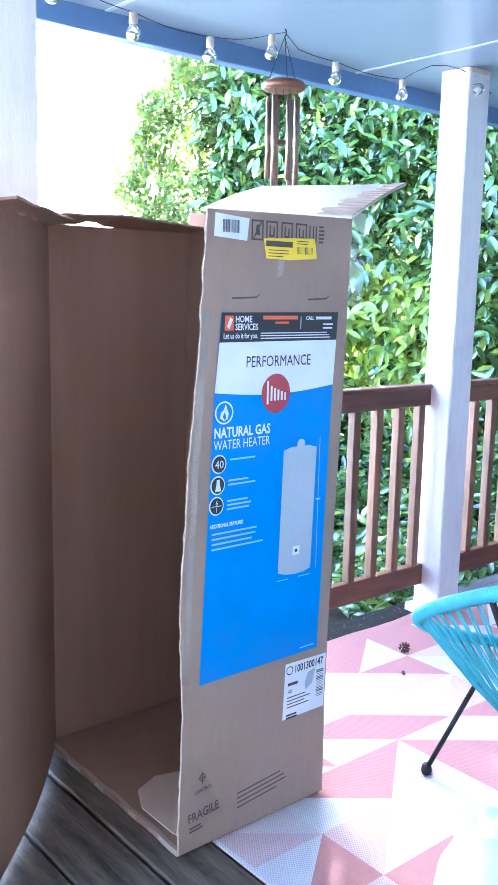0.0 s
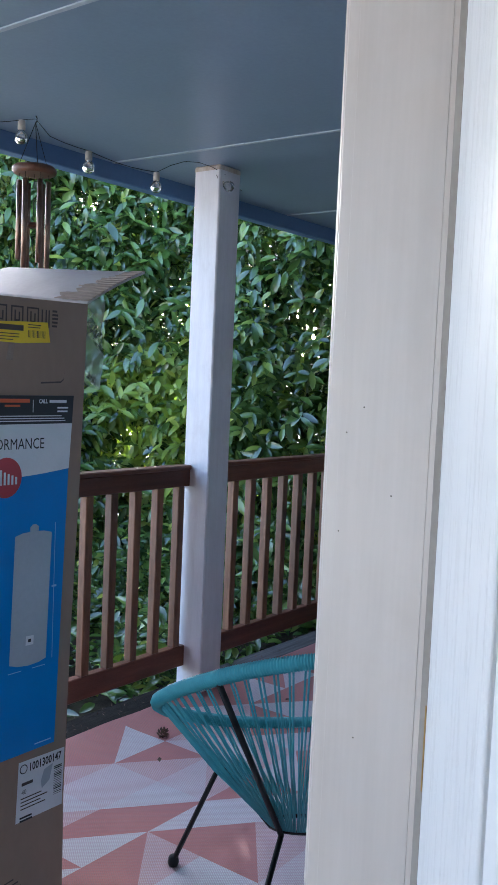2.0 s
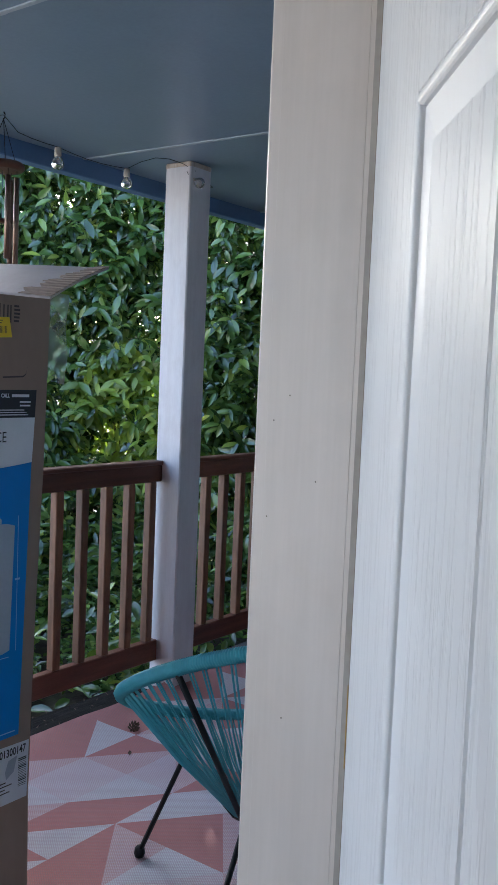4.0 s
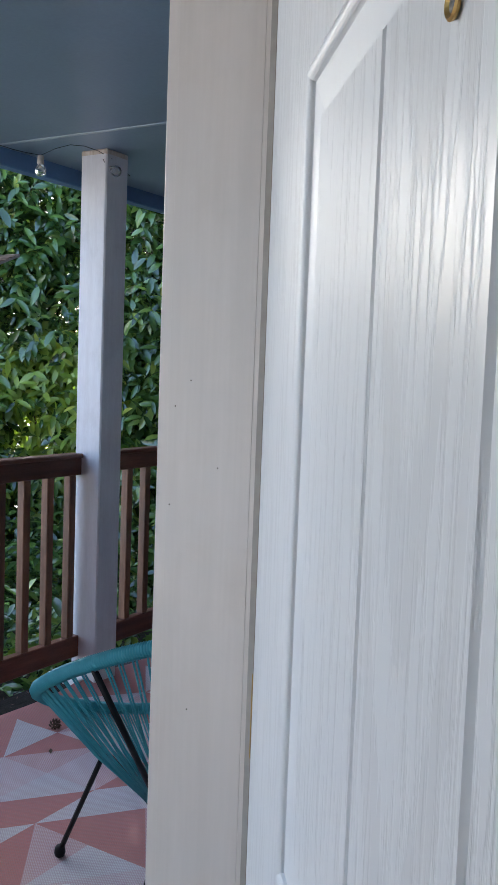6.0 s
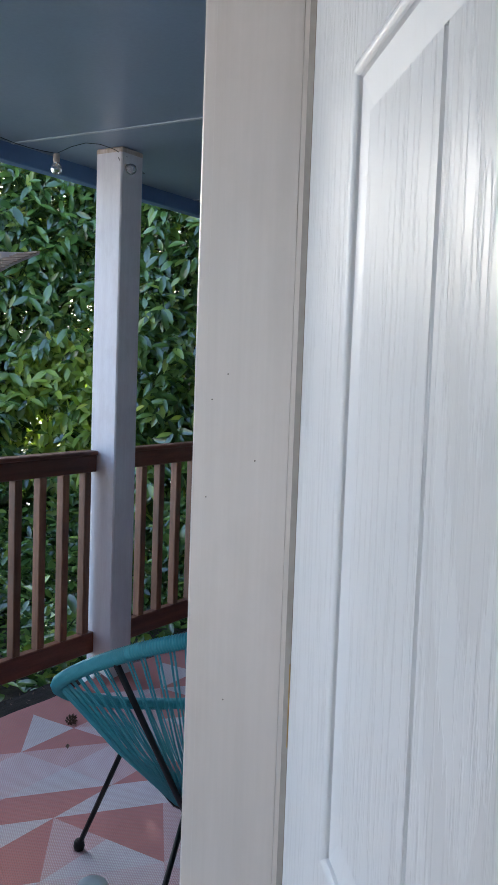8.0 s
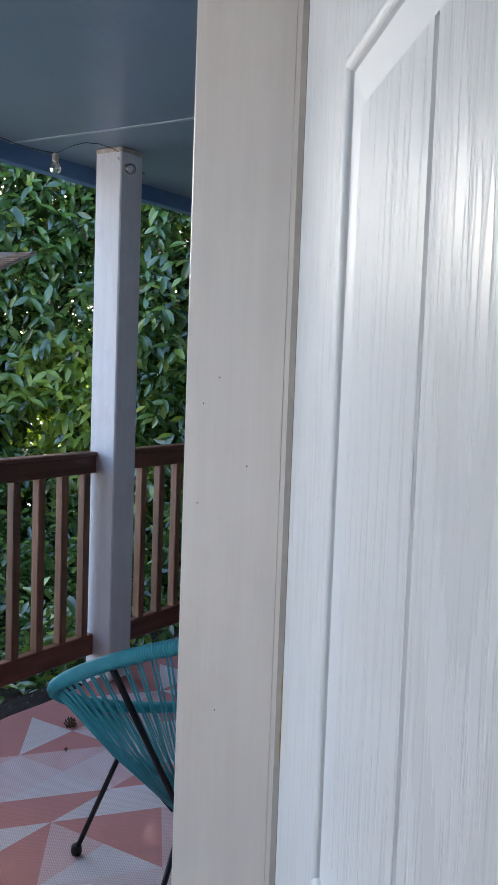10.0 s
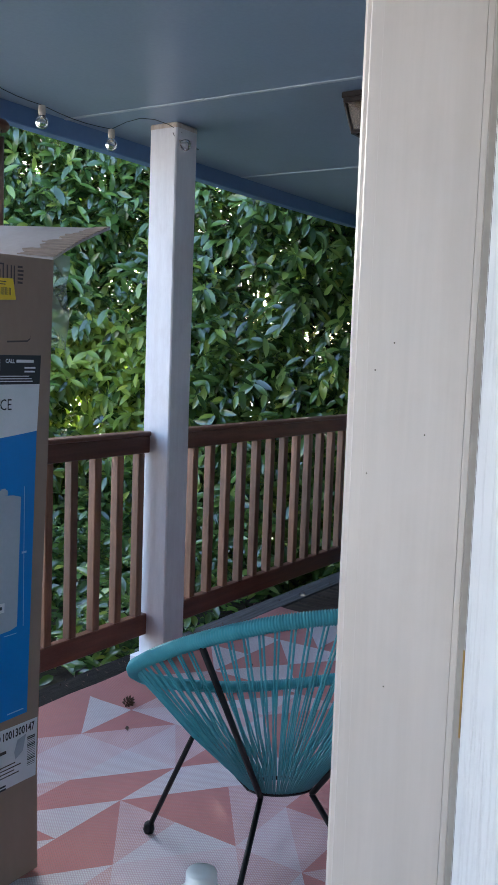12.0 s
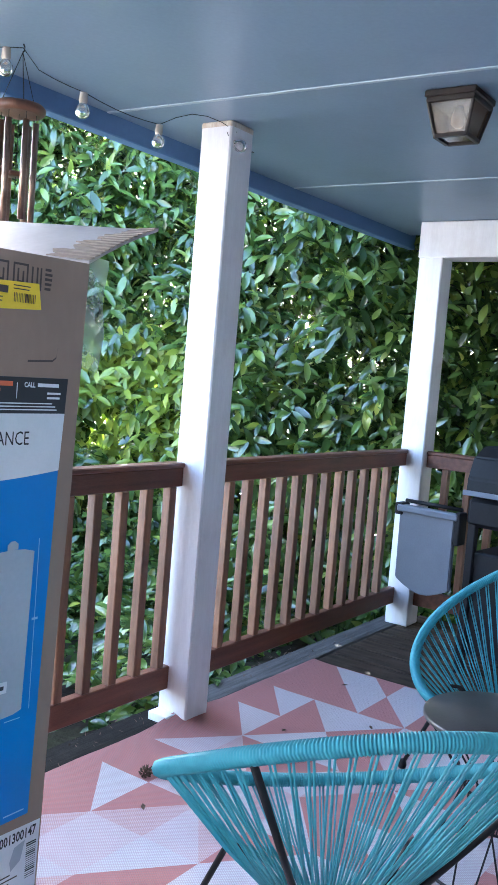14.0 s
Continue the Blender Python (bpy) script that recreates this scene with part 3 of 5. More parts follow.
door_1 = thing("door_1", "white wood-grained panel front door standing ajar", "door", (JAMB_X - 0.004, WALL_IN - 0.004, 0), DOOR_TURN, kind="structure")
# in the leaf's own frame: x from hinge to latch, face at y = 0 looking outward (-y)
DW, DT, DH = 0.90, 0.045, 2.04
leaf = bmesh.new()
slab(0.0, DW, 0.006, DT - 0.006, 0.012, DH, 0, leaf)


def ring_frame(bm, x0, x1, z0, z1, y, inset, dy, slope=0.0):
    """One stepped rectangle of a moulding, from an outer outline to an inner one; slope lifts the head towards the latch."""
    o = [(x0, z0), (x1, z0), (x1, z1 + slope * (x1 - x0)), (x0, z1)]
    i = [(x0 + inset, z0 + inset), (x1 - inset, z0 + inset), (x1 - inset, z1 - inset + slope * (x1 - x0)), (x0 + inset, z1 - inset)]
    vo = [bm.verts.new((x, y, z)) for x, z in o]
    vi = [bm.verts.new((x, y + dy, z)) for x, z in i]
    for k in range(4):
        bm.faces.new((vo[k], vo[(k + 1) % 4], vi[(k + 1) % 4], vi[k]))
    return x0 + inset, x1 - inset, z0 + inset, z1 - inset
# stepped mouldings of the upper and lower panels, and the grooves of the field
face = bmesh.new()
px0, px1 = 0.185, 0.715
cells = [(0.0, DW, 0.012, 0.30), (0.0, DW, 0.90, 0.970), (0.0, DW, 1.600, DH), (0.0, px0, 0.30, 0.90), (px1, DW, 0.30, 0.90), (0.0, px0, 0.970, 1.600), (px1, DW, 0.970, 1.600)]
for x0, x1, z0, z1 in cells:
    vs = [face.verts.new((x, 0.0, z)) for x, z in ((x0, z0), (x1, z0), (x1, z1), (x0, z1))]
    face.faces.new(vs)
# a fillet, a round bead, a quirk, then a long shallow slope up to the edge of the raised field: (distance in, depth)
BEAD = [(0.0, 0.0), (0.0006, 0.0012), (0.0042, 0.0012), (0.0046, 0.0)] + [(0.0046 + 0.0055 - 0.0055 * math.cos(math.pi * k / 8), -0.0040 * math.sin(math.pi * k / 8) + 0.0016 * k / 8) for k in range(1, 9)]
BEAD += [(0.0162, 0.0030), (0.0170, 0.0022), (0.0460, 0.0042), (0.0490, 0.0010)]
for z0, z1 in ((0.30, 0.90), (0.970, 1.600)):
    r = (px0, px1, z0, z1)
    first = len(face.faces)
    for (d0, a), (d1, b) in zip(BEAD, BEAD[1:]):
        r = ring_frame(face, *r, a, d1 - d0, b - a)
    face.faces.ensure_lookup_table()
    for fc in face.faces[first:]:
        fc.material_index = 1
    gx = [r[0], 0.390, 0.398, 0.553, 0.563, r[1]]
    gy = [0.001, 0.001, 0.001, 0.001, 0.001, 0.001]
    for i in range(5):
        xa, xb = gx[i], gx[i + 1]
        if i in (1, 3):
            xm = (xa + xb) / 2
            q = [face.verts.new(p) for p in ((xa, 0.001, r[2]), (xm, 0.0062, r[2]), (xm, 0.0062, r[3]), (xa, 0.001, r[3]))]
            w = [face.verts.new(p) for p in ((xm, 0.0062, r[2]), (xb, 0.001, r[2]), (xb, 0.001, r[3]), (xm, 0.0062, r[3]))]
            face.faces.new(q)
            face.faces.new(w)
            for z in (r[2], r[3]):
                face.faces.new([face.verts.new(p) for p in ((xa, 0.001, z), (xm, 0.0062, z), (xb, 0.001, z))])
        else:
            face.faces.new([face.verts.new(p) for p in ((xa, 0.001, r[2]), (xb, 0.001, r[2]), (xb, 0.001, r[3]), (xa, 0.001, r[3]))])
bmesh.ops.recalc_face_normals(leaf, faces=leaf.faces)
bmesh.ops.remove_doubles(face, verts=face.verts, dist=0.0002)
bmesh.ops.recalc_face_normals(face, faces=face.faces)
edges = bmesh.new()
for x0, x1, z0, z1 in ((-0.001, 0.003, 0.012, DH), (DW - 0.003, DW + 0.001, 0.012, DH)):
    slab(x0, x1, 0.0, DT, z0, z1, 0, edges)
part("leaf_core", leaf, M["door"], door_1)
part("door_skin", face, [M["door"], M["door_smooth"]], door_1, "white skin with embossed wood grain and raised panel")
part("leaf_edge", edges, M["door"], door_1)
part("peephole", lathe([(0.004, 0.0), (0.0070, 0.0), (0.0075, 0.0015), (0.0065, 0.0025), (0.0045, 0.001)], 20), M["brass"], door_1, "aged brass peephole ring").matrix_basis = pose(0.505, 0.0, 1.52, 90, 0, 0)
part("peephole_lens", lathe([(0.001, 0.0), (0.0044, 0.0), (0.0044, 0.0012), (0.002, 0.0016)], 16), M["ink_black"], door_1, "dark peephole lens", True).matrix_basis = pose(0.505, 0.0, 1.52, 90, 0, 0)
for z in (0.25, 1.045, 1.80):
    part("hinge", tube([(-0.003, 0.010, z - 0.05), (-0.003, 0.010, z + 0.05)], 0.0045, 10), M["brass"], door_1, "brass hinge knuckle", True)


# ---- hedge ----
def leaf_cloud(count, place, rng, size=(0.078, 0.138), broad=(0.25, 0.34), sunlit=None):
    """Glossy laurel leaves: each a folded, arched blade. place(rng, n) gives points, the way each leaf leaves its shoot, and the shoot's direction."""
    p, outw, axis = place(rng, count)
    n = len(p)
    ln = rng.uniform(size[0], size[1], n)
    wd = ln * rng.uniform(broad[0], broad[1], n)
    tip = outw * 0.9 + axis * 0.45 + rng.normal(0, 0.24, (n, 3)) + np.array([0, 0, -0.45])
    tip /= np.linalg.norm(tip, axis=1)[:, None]
    nor = axis * 0.75 + np.array([0, -0.25, 0.65]) + rng.normal(0, 0.26, (n, 3))
    nor -= (nor * tip).sum(1)[:, None] * tip
    nor /= np.linalg.norm(nor, axis=1)[:, None]
    side = np.cross(tip, nor)
    verts = np.zeros((n, 11, 3))
    stations = ((0.0, 0.0, 0.0), (0.22, 0.38, 0.03), (0.52, 0.5, 0.03), (0.80, 0.33, -0.01), (1.0, 0.0, -0.07))
    k = 0
    for s, w, h in stations:
        c = p + tip * (ln * s)[:, None] + nor * (ln * h)[:, None]
        verts[:, k] = c
        k += 1
        if w:
            up = nor * (wd * w * 0.30)[:, None]
            verts[:, k] = c + side * (wd * w)[:, None] + up
            verts[:, k + 1] = c - side * (wd * w)[:, None] + up
            k += 2
    tri = np.array([(0, 1, 2), (0, 3, 1), (1, 4, 5), (1, 5, 2), (1, 3, 6), (1, 6, 4), (4, 7, 8), (4, 8, 5), (4, 6, 9), (4, 9, 7), (7, 10, 8), (7, 9, 10)])
    faces = (tri[None] + (np.arange(n) * 11)[:, None, None]).reshape(-1, 3)
    me = bpy.data.meshes.new("leaves")
    me.vertices.add(n * 11)
    me.vertices.foreach_set("co", verts.ravel())
    me.loops.add(len(faces) * 3)
    me.loops.foreach_set("vertex_index", faces.ravel().astype(np.int32))
    me.polygons.add(len(faces))
    me.polygons.foreach_set("loop_start", np.arange(0, len(faces) * 3, 3, dtype=np.int32))
    me.polygons.foreach_set("use_smooth", np.ones(len(faces), dtype=bool))
    if sunlit is not None:
        me.polygons.foreach_set("material_index", np.repeat(sunlit(p, rng), 12).astype(np.int32))
    me.update(calc_edges=True)
    return me


HEDGE_C = (1.10, 0.30)                 # the hedge bends round this point
GAPS = ((33.0, 1.66, 0.10), (29.5, 1.49, 0.13), (33.6, 1.92, 0.07), (35.6, 2.60, 0.08), (38.0, 1.9, 0.05))  # thin spots that let the sky through


def hedge_radius(deg):
    """Distance of the hedge's face from the point it bends round."""
    return np.interp(deg, (10, 26, 33, 37, 42.5, 50, 64), (6.25, 6.15, 6.15, 6.25, 6.65, 6.70, 6.60))


def round_bend(deg, r, z):
    a = np.radians(deg)
    return np.stack([HEDGE_C[0] + r * np.cos(a), HEDGE_C[1] + r * np.sin(a), z], 1)


def sun_patch(p, rng):
    """Yellow-green leaves in one patch of the hedge's face: a sun patch put into leaf colour, plus a few strays."""
    deg = np.degrees(np.arctan2(p[:, 1] - HEDGE_C[1], p[:, 0] - HEDGE_C[0]))
    d = ((deg - 42.6) / 4.4) ** 2 + ((p[:, 2] - 1.05) / 0.55) ** 2 + 0.35 * np.sin(deg * 2.1) * np.sin(p[:, 2] * 12)
    return ((d < 1) & (rng.random(len(p)) < 0.75)) | (rng.random(len(p)) < 0.012)


def hedge_front(rng, count):
    """The long hedge behind the railing: clumps of shoots on an uneven face, thinner inside."""
    shoots = count // 9
    deg = rng.uniform(13, 58, shoots)
    depth = np.where(rng.random(shoots) < 0.45, rng.uniform(0, 0.2, shoots), np.abs(rng.normal(0.1, 0.42, shoots)))
    z = rng.uniform(-0.42, 4.2, shoots)
    bulge = np.array([0.24 * noise.noise(Vector((a * 0.10, b * 0.9, 0))) + 0.14 * noise.noise(Vector((a * 0.28, b * 2.4, 3))) for a, b in zip(deg, z)])
    # the top, unseen above the eave, is raised to block the sun
    top = 3.9 + 0.25 * np.array([noise.noise(Vector((a * 0.12, 9, 0))) for a in deg])
    end = 54.0 + 2.0 * np.array([noise.noise(Vector((b * 1.4, 4, 0))) for b in z])
    keep = (z < top) & (deg < end)
    for gd, gz, gr in GAPS:
        keep &= ((deg - gd) * 0.109) ** 2 + (z - gz) ** 2 > gr * gr
    deg, z, depth, bulge = deg[keep], z[keep], depth[keep], bulge[keep]
    r = hedge_radius(deg) - bulge + depth + np.maximum(0, 0.3 - z) * 0.15
    base = round_bend(deg, r, z)
    a = np.radians(deg)
    out = np.stack([-np.cos(a), -np.sin(a), 0 * a], 1)
    grow = out * np.abs(rng.normal(0.7, 0.3, len(a)))[:, None] + rng.normal(0, 0.42, (len(a), 3)) + np.array([0, 0, 0.25])
    grow /= np.linalg.norm(grow, axis=1)[:, None]
    idx = np.repeat(np.arange(len(a)), 9)
    t = np.tile(np.linspace(0, 1, 9), len(a))
    p = base[idx] + grow[idx] * (t * rng.uniform(0.22, 0.42, len(a))[idx])[:, None]
    turn = t * 9 * 2.4 + rng.uniform(0, 6.28, len(a))[idx]
    g = grow[idx]
    u = np.cross(g, np.array([0.0, 0.0, 1.0]))
    u /= np.linalg.norm(u, axis=1)[:, None]
    o = u * np.cos(turn)[:, None] + np.cross(g, u) * np.sin(turn)[:, None]
    return p, o, g


def hedge_end(rng, count):
    p = np.stack([7.5 + np.abs(rng.normal(0, 0.45, count)), rng.uniform(-1.0, 2.6, count), rng.uniform(-0.4, 3.0, count)], 1)
    p[:, 0] += 0.3 * np.sin(p[:, 1] * 2.1) * np.cos(p[:, 2] * 1.7)
    o = rng.normal(0, 0.6, (count, 3)) + np.array([-0.8, 0, 0.1])
    o /= np.linalg.norm(o, axis=1)[:, None]
    return p, o, o[::-1] * 0.4 + np.array([-0.6, 0, 0.2])


def shrub_crown(rng, count):
    """A loose upright shrub of small leaves at the hedge's end, ragged towards the open yard."""
    z = rng.uniform(0.0, 4.2, count)
    edge = 59.8 - np.array([1.6 * noise.noise(Vector((b * 1.3, 4, 0))) + 1.4 * noise.noise(Vector((b * 4.6, 7, 0))) for b in z]) - 3.2 * np.maximum(0, z - 2.2)
    deg = edge - np.abs(rng.normal(0, 1, count)) ** 1.2 * 4.2 + rng.normal(0, 0.35, count)
    r = 6.55 + np.abs(rng.normal(0, 0.36, count)) + np.array([0.2 * noise.noise(Vector((a * 0.35, b * 2.4, 1))) for a, b in zip(deg, z)])
    p = round_bend(deg, r, z)
    clump = np.array([noise.noise(Vector(c) * 4.0) for c in p])
    keep = (deg > 49) & (clump > -0.22)
    o = rng.normal(0, 0.7, (count, 3)) + np.array([-0.3, -0.5, 0.4])
    o /= np.linalg.norm(o, axis=1)[:, None]
    return p[keep], o[keep], o[keep][::-1] * 0.5 + np.array([-0.3, -0.4, 0.3])


def low_plants(rng, count):
    """Scattered low evergreen seedlings on the bed just beyond the railing."""
    clumps = np.stack([rng.uniform(2.6, 6.1, 46), rng.uniform(3.15, 4.9, 46), np.zeros(46)], 1)
    k = rng.integers(0, 46, count)
    h = np.abs(rng.normal(0.0, 0.26, count)) + 0.02
    p = clumps[k] + rng.normal(0, 0.13, (count, 3)) * np.array([1, 1, 0])
    p[:, 2] = -0.38 + h * (0.6 + 0.8 * ((k * 7) % 5) / 4)
    o = rng.normal(0, 0.7, (count, 3)) * np.array([1, 1, 0.3])
    o /= np.linalg.norm(o, axis=1)[:, None]
    return p, o, np.tile(np.array([-0.2, -0.3, 0.9]), (count, 1))


rng = np.random.default_rng(7)



def make_hedge(count, place, label, stems, leaf="leaf", size=(0.078, 0.138), broad=(0.25, 0.34), name="hedge", sunlit=None):
    h = thing(name, label, name)
    me = leaf_cloud(count, place, rng, size, broad, sunlit)
    me.materials.append(M[leaf])
    if sunlit is not None:
        me.materials.append(M["leaf_sunlit"])
    lv = new("leaves", me)
    lv.parent = h
    lv["kind"] = "stuff"
    for base, tops in stems:
        bm = bmesh.new()
        for top in tops:
            pts, rad = [], []
            b0, t0 = Vector(base), Vector(top)
            for k in range(7):
                f = k / 6
                w = Vector((0.10 * noise.noise(t0 * 3 + Vector((k * 0.8, 0, 0))), 0.08 * noise.noise(t0 * 2 + Vector((0, k * 0.8, 0))), 0)) * (f > 0)
                pts.append(b0.lerp(t0, f) + w)
                rad.append(0.028 * (1 - f) + 0.006)
            tube(pts, 0.02, 7, False, bm, rad)
        part("stem", bm, M["bark"], h, "", True)
    return h


front_stems = []
rs = random.Random(5)
for k in range(11):
    a, r = radians(17 + k * 3.7 + rs.uniform(-1, 1)), 6.75 + rs.uniform(-0.1, 0.25)
    c, e = math.cos(a), math.sin(a)
    base = (HEDGE_C[0] + r * c, HEDGE_C[1] + r * e, -0.45)
    front_stems.append((base, [(base[0] + rs.uniform(0, 0.2) * c + rs.uniform(-0.5, 0.5) * e, base[1] + rs.uniform(0, 0.2) * e - rs.uniform(-0.5, 0.5) * c, rs.uniform(2.3, 3.1)) for _ in range(4)]))
front_stems.append(((6.66, 3.44, -0.45), [(6.50, 3.36, 3.1), (6.62, 3.60, 2.9)]))
make_hedge(110000, hedge_front, "tall glossy green laurel hedge behind the railing", front_stems, size=(0.088, 0.160), broad=(0.29, 0.39), sunlit=sun_patch)
make_hedge(22000, hedge_end, "laurel hedge beyond the porch end, shade put into its leaf colour", [((7.8, y, -0.45), [(7.6, y + 0.3, 2.6), (7.7, y - 0.4, 2.9)]) for y in (0.2, 1.6)], "leaf_shaded")
make_hedge(30000, shrub_crown, "loose yellow-green small-leaved shrub beside the hedge", [((4.85, 6.1, -0.45), [(4.5, 5.9, 3.0), (4.8, 6.0, 3.5), (5.1, 5.9, 2.8)])], "leaf_small", (0.048, 0.088), (0.34, 0.46), "shrub")
make_hedge(5200, low_plants, "low evergreen seedlings on the bed beyond the railing", [], "leaf", (0.07, 0.13), (0.34, 0.46), "undergrowth")


# ---- cardboard box ----
BY = 1.855
carton = thing("cardboard_box", "tall empty brown water heater box, torn open", "box", (2.05, BY, 0))
CB = Matrix.Translation((-2.05, -BY, 0))


def in_box(bm):
    bmesh.ops.remove_doubles(bm, verts=bm.verts, dist=0.0006)
    bmesh.ops.transform(bm, verts=bm.verts, matrix=CB)
    return bm


LEFT_EDGE = [(2.024, 0.012), (2.034, 0.331), (2.026, 0.649), (2.045, 0.973), (2.066, 1.189), (2.088, 1.549)]


def ragged(points, step, amp, seed):
    out = []
    for (xa, za), (xb, zb) in zip(points, points[1:]):
        k = max(1, int(abs(zb - za) / step))
        for i in range(k):
            f = i / k
            out.append((xa + (xb - xa) * f + amp * noise.noise(Vector((seed, (za + (zb - za) * f) * 23, 0))), za + (zb - za) * f))
    out.append(points[-1])
    return out


front_outline = [(2.511, 0.012), (2.505, 0.345), (2.516, 0.738), (2.531, 1.112), (2.541, 1.556)] + ragged(LEFT_EDGE, 0.035, 0.006, 2.2)[::-1]
front_panel = part("front_panel", in_box(sheet([(x, BY, z) for x, z in front_outline], 0.006)), M["cardboard"], carton, "printed front panel with a torn edge")
torn = bmesh.new()
edge_line = ragged(LEFT_EDGE, 0.02, 0.008, 2.2)
for (xa, za), (xb, zb) in zip(edge_line, edge_line[1:]):
    sheet([(xa - 0.001, BY + 0.0015, za), (xa + 0.008, BY + 0.0015, za), (xb + 0.008, BY + 0.0015, zb), (xb - 0.002, BY + 0.0015, zb)], 0.003, bm=torn)
part("torn_edge", in_box(torn), M["cardboard_torn"], carton, "frayed pale torn paper edge")
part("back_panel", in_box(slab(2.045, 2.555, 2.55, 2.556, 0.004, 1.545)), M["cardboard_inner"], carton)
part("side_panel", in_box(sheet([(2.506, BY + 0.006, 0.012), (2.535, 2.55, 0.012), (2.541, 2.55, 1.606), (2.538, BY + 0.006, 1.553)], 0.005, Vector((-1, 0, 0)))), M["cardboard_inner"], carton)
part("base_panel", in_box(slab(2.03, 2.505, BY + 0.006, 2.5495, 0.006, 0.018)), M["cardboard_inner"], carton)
lip_line = [(2.030 + 0.007 * noise.noise(Vector((0.3, (BY + 0.01 + k * 0.0145) * 9, 2))), BY + 0.01 + k * 0.0145) for k in range(48)]
base_lip = sheet([(x, y, 0.004) for x, y in lip_line] + [(x + 0.011, y, 0.004) for x, y in lip_line[::-1]], 0.016, Vector((0, 0, 1)))
part("base_lip", in_box(base_lip), M["cardboard"], carton, "torn lower edge of the open side")
scrap = [(2.058, 1.93), (2.052, 2.06), (2.085, 2.13), (2.16, 2.16), (2.30, 2.12), (2.38, 1.99), (2.37, 1.90), (2.20, 1.875), (2.07, 1.885)]
part("scrap", in_box(sheet([(x, y, 0.018 + 0.05 * (y - 1.87)) for x, y in scrap], 0.004, Vector((0, 0, 1)))), M["cardboard_pale"], carton, "pale loose flap of cardboard lying inside")
# the side that swings open from the back corner
sw = bmesh.new()
ux, uy = (1.660 - 2.05), (2.06 - 2.545)
ul = math.hypot(ux, uy)
ux, uy = ux / ul, uy / ul
nx, ny = -uy, ux
steps = 14
for k in range(steps):
    a, b = 0.66 * k / steps, 0.66 * (k + 1) / steps
    def at_panel(d, z):
        bow = 0.018 * math.sin(math.pi * d / 0.66)
        return (2.05 + ux * d + nx * bow, 2.545 + uy * d + ny * bow, z)
    top_a, top_b = 1.535 - 0.012 * noise.noise(Vector((k * 0.7, 0, 0))), 1.535 - 0.012 * noise.noise(Vector(((k + 1) * 0.7, 0, 0)))
    sheet([at_panel(a, 0.012), at_panel(b, 0.012), at_panel(b, top_b), at_panel(a, top_a)], 0.006, Vector((nx, ny, 0)), sw)
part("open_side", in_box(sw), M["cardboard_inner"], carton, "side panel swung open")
free = bmesh.new()
for k in range(60):
    z0 = 0.012 + k * 0.0253
    d = 0.66 + 0.008 * noise.noise(Vector((5, z0 * 21, 0)))
    x, y, _ = (2.05 + ux * d, 2.545 + uy * d, 0)
    slab(x - 0.007, x + 0.007, y - 0.005, y + 0.005, z0, z0 + 0.0253, 0, free)
part("torn_edge", in_box(free), M["cardboard_torn"], carton, "frayed pale torn paper edge")
# top flaps
back_flap = bmesh.new()
for k in range(16):
    a, b = k / 16, (k + 1) / 16
    h = lambda f: (0.006 + 0.03 * f if f < 0.61 else 0.024 - 0.02 * (f - 0.61)) + 0.004 * noise.noise(Vector((f * 13, 3, 0)))
    g = lambda f: 0.012 * max(0.0, math.sin((f - 0.62) * 16)) if f > 0.62 else 0.0
    xa, xb = 2.55 - 0.5 * a, 2.55 - 0.5 * b
    sheet([(xa, 2.55, 1.545 + g(a)), (xb, 2.55, 1.545 + g(b)), (xb, 2.45, 1.545 + h(b)), (xa, 2.45, 1.545 + h(a))], 0.006, Vector((0, 0, 1)), back_flap)
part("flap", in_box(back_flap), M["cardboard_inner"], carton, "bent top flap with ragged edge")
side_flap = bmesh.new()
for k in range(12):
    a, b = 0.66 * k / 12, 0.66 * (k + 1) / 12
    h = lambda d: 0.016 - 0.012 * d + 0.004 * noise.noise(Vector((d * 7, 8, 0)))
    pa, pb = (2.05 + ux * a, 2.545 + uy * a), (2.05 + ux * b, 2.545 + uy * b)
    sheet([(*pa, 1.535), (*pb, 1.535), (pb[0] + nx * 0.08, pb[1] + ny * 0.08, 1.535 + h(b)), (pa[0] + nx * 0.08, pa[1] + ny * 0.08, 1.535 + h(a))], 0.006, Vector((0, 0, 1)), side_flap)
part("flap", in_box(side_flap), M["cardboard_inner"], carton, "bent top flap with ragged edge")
def flap_at(u, v, drop=0.0):
    """A point of the outward flap: u from front to back, v from the fold to the free edge."""
    y = 1.862 + 0.638 * u
    fold = (2.546, y, 1.556 + 0.055 * u)
    free = (2.790 - 0.02 * max(0.0, 0.12 - u) / 0.12, y + 0.02 * (1 - u), 1.660 + 0.040 * u)
    return tuple(f + (g - f) * v for f, g in zip(fold, free))[:2] + (fold[2] + (free[2] - fold[2]) * v + 0.006 * math.sin(math.pi * v) - drop,)


outer = bmesh.new()
for k in range(10):
    for q in range(4):
        sheet([flap_at(k / 10, q / 4), flap_at((k + 1) / 10, q / 4), flap_at((k + 1) / 10, (q + 1) / 4), flap_at(k / 10, (q + 1) / 4)], 0.006, Vector((0, 0, 1)), outer)
part("flap", in_box(outer), M["flap_card"], carton, "pale top flap folded outwards")
rip = bmesh.new()
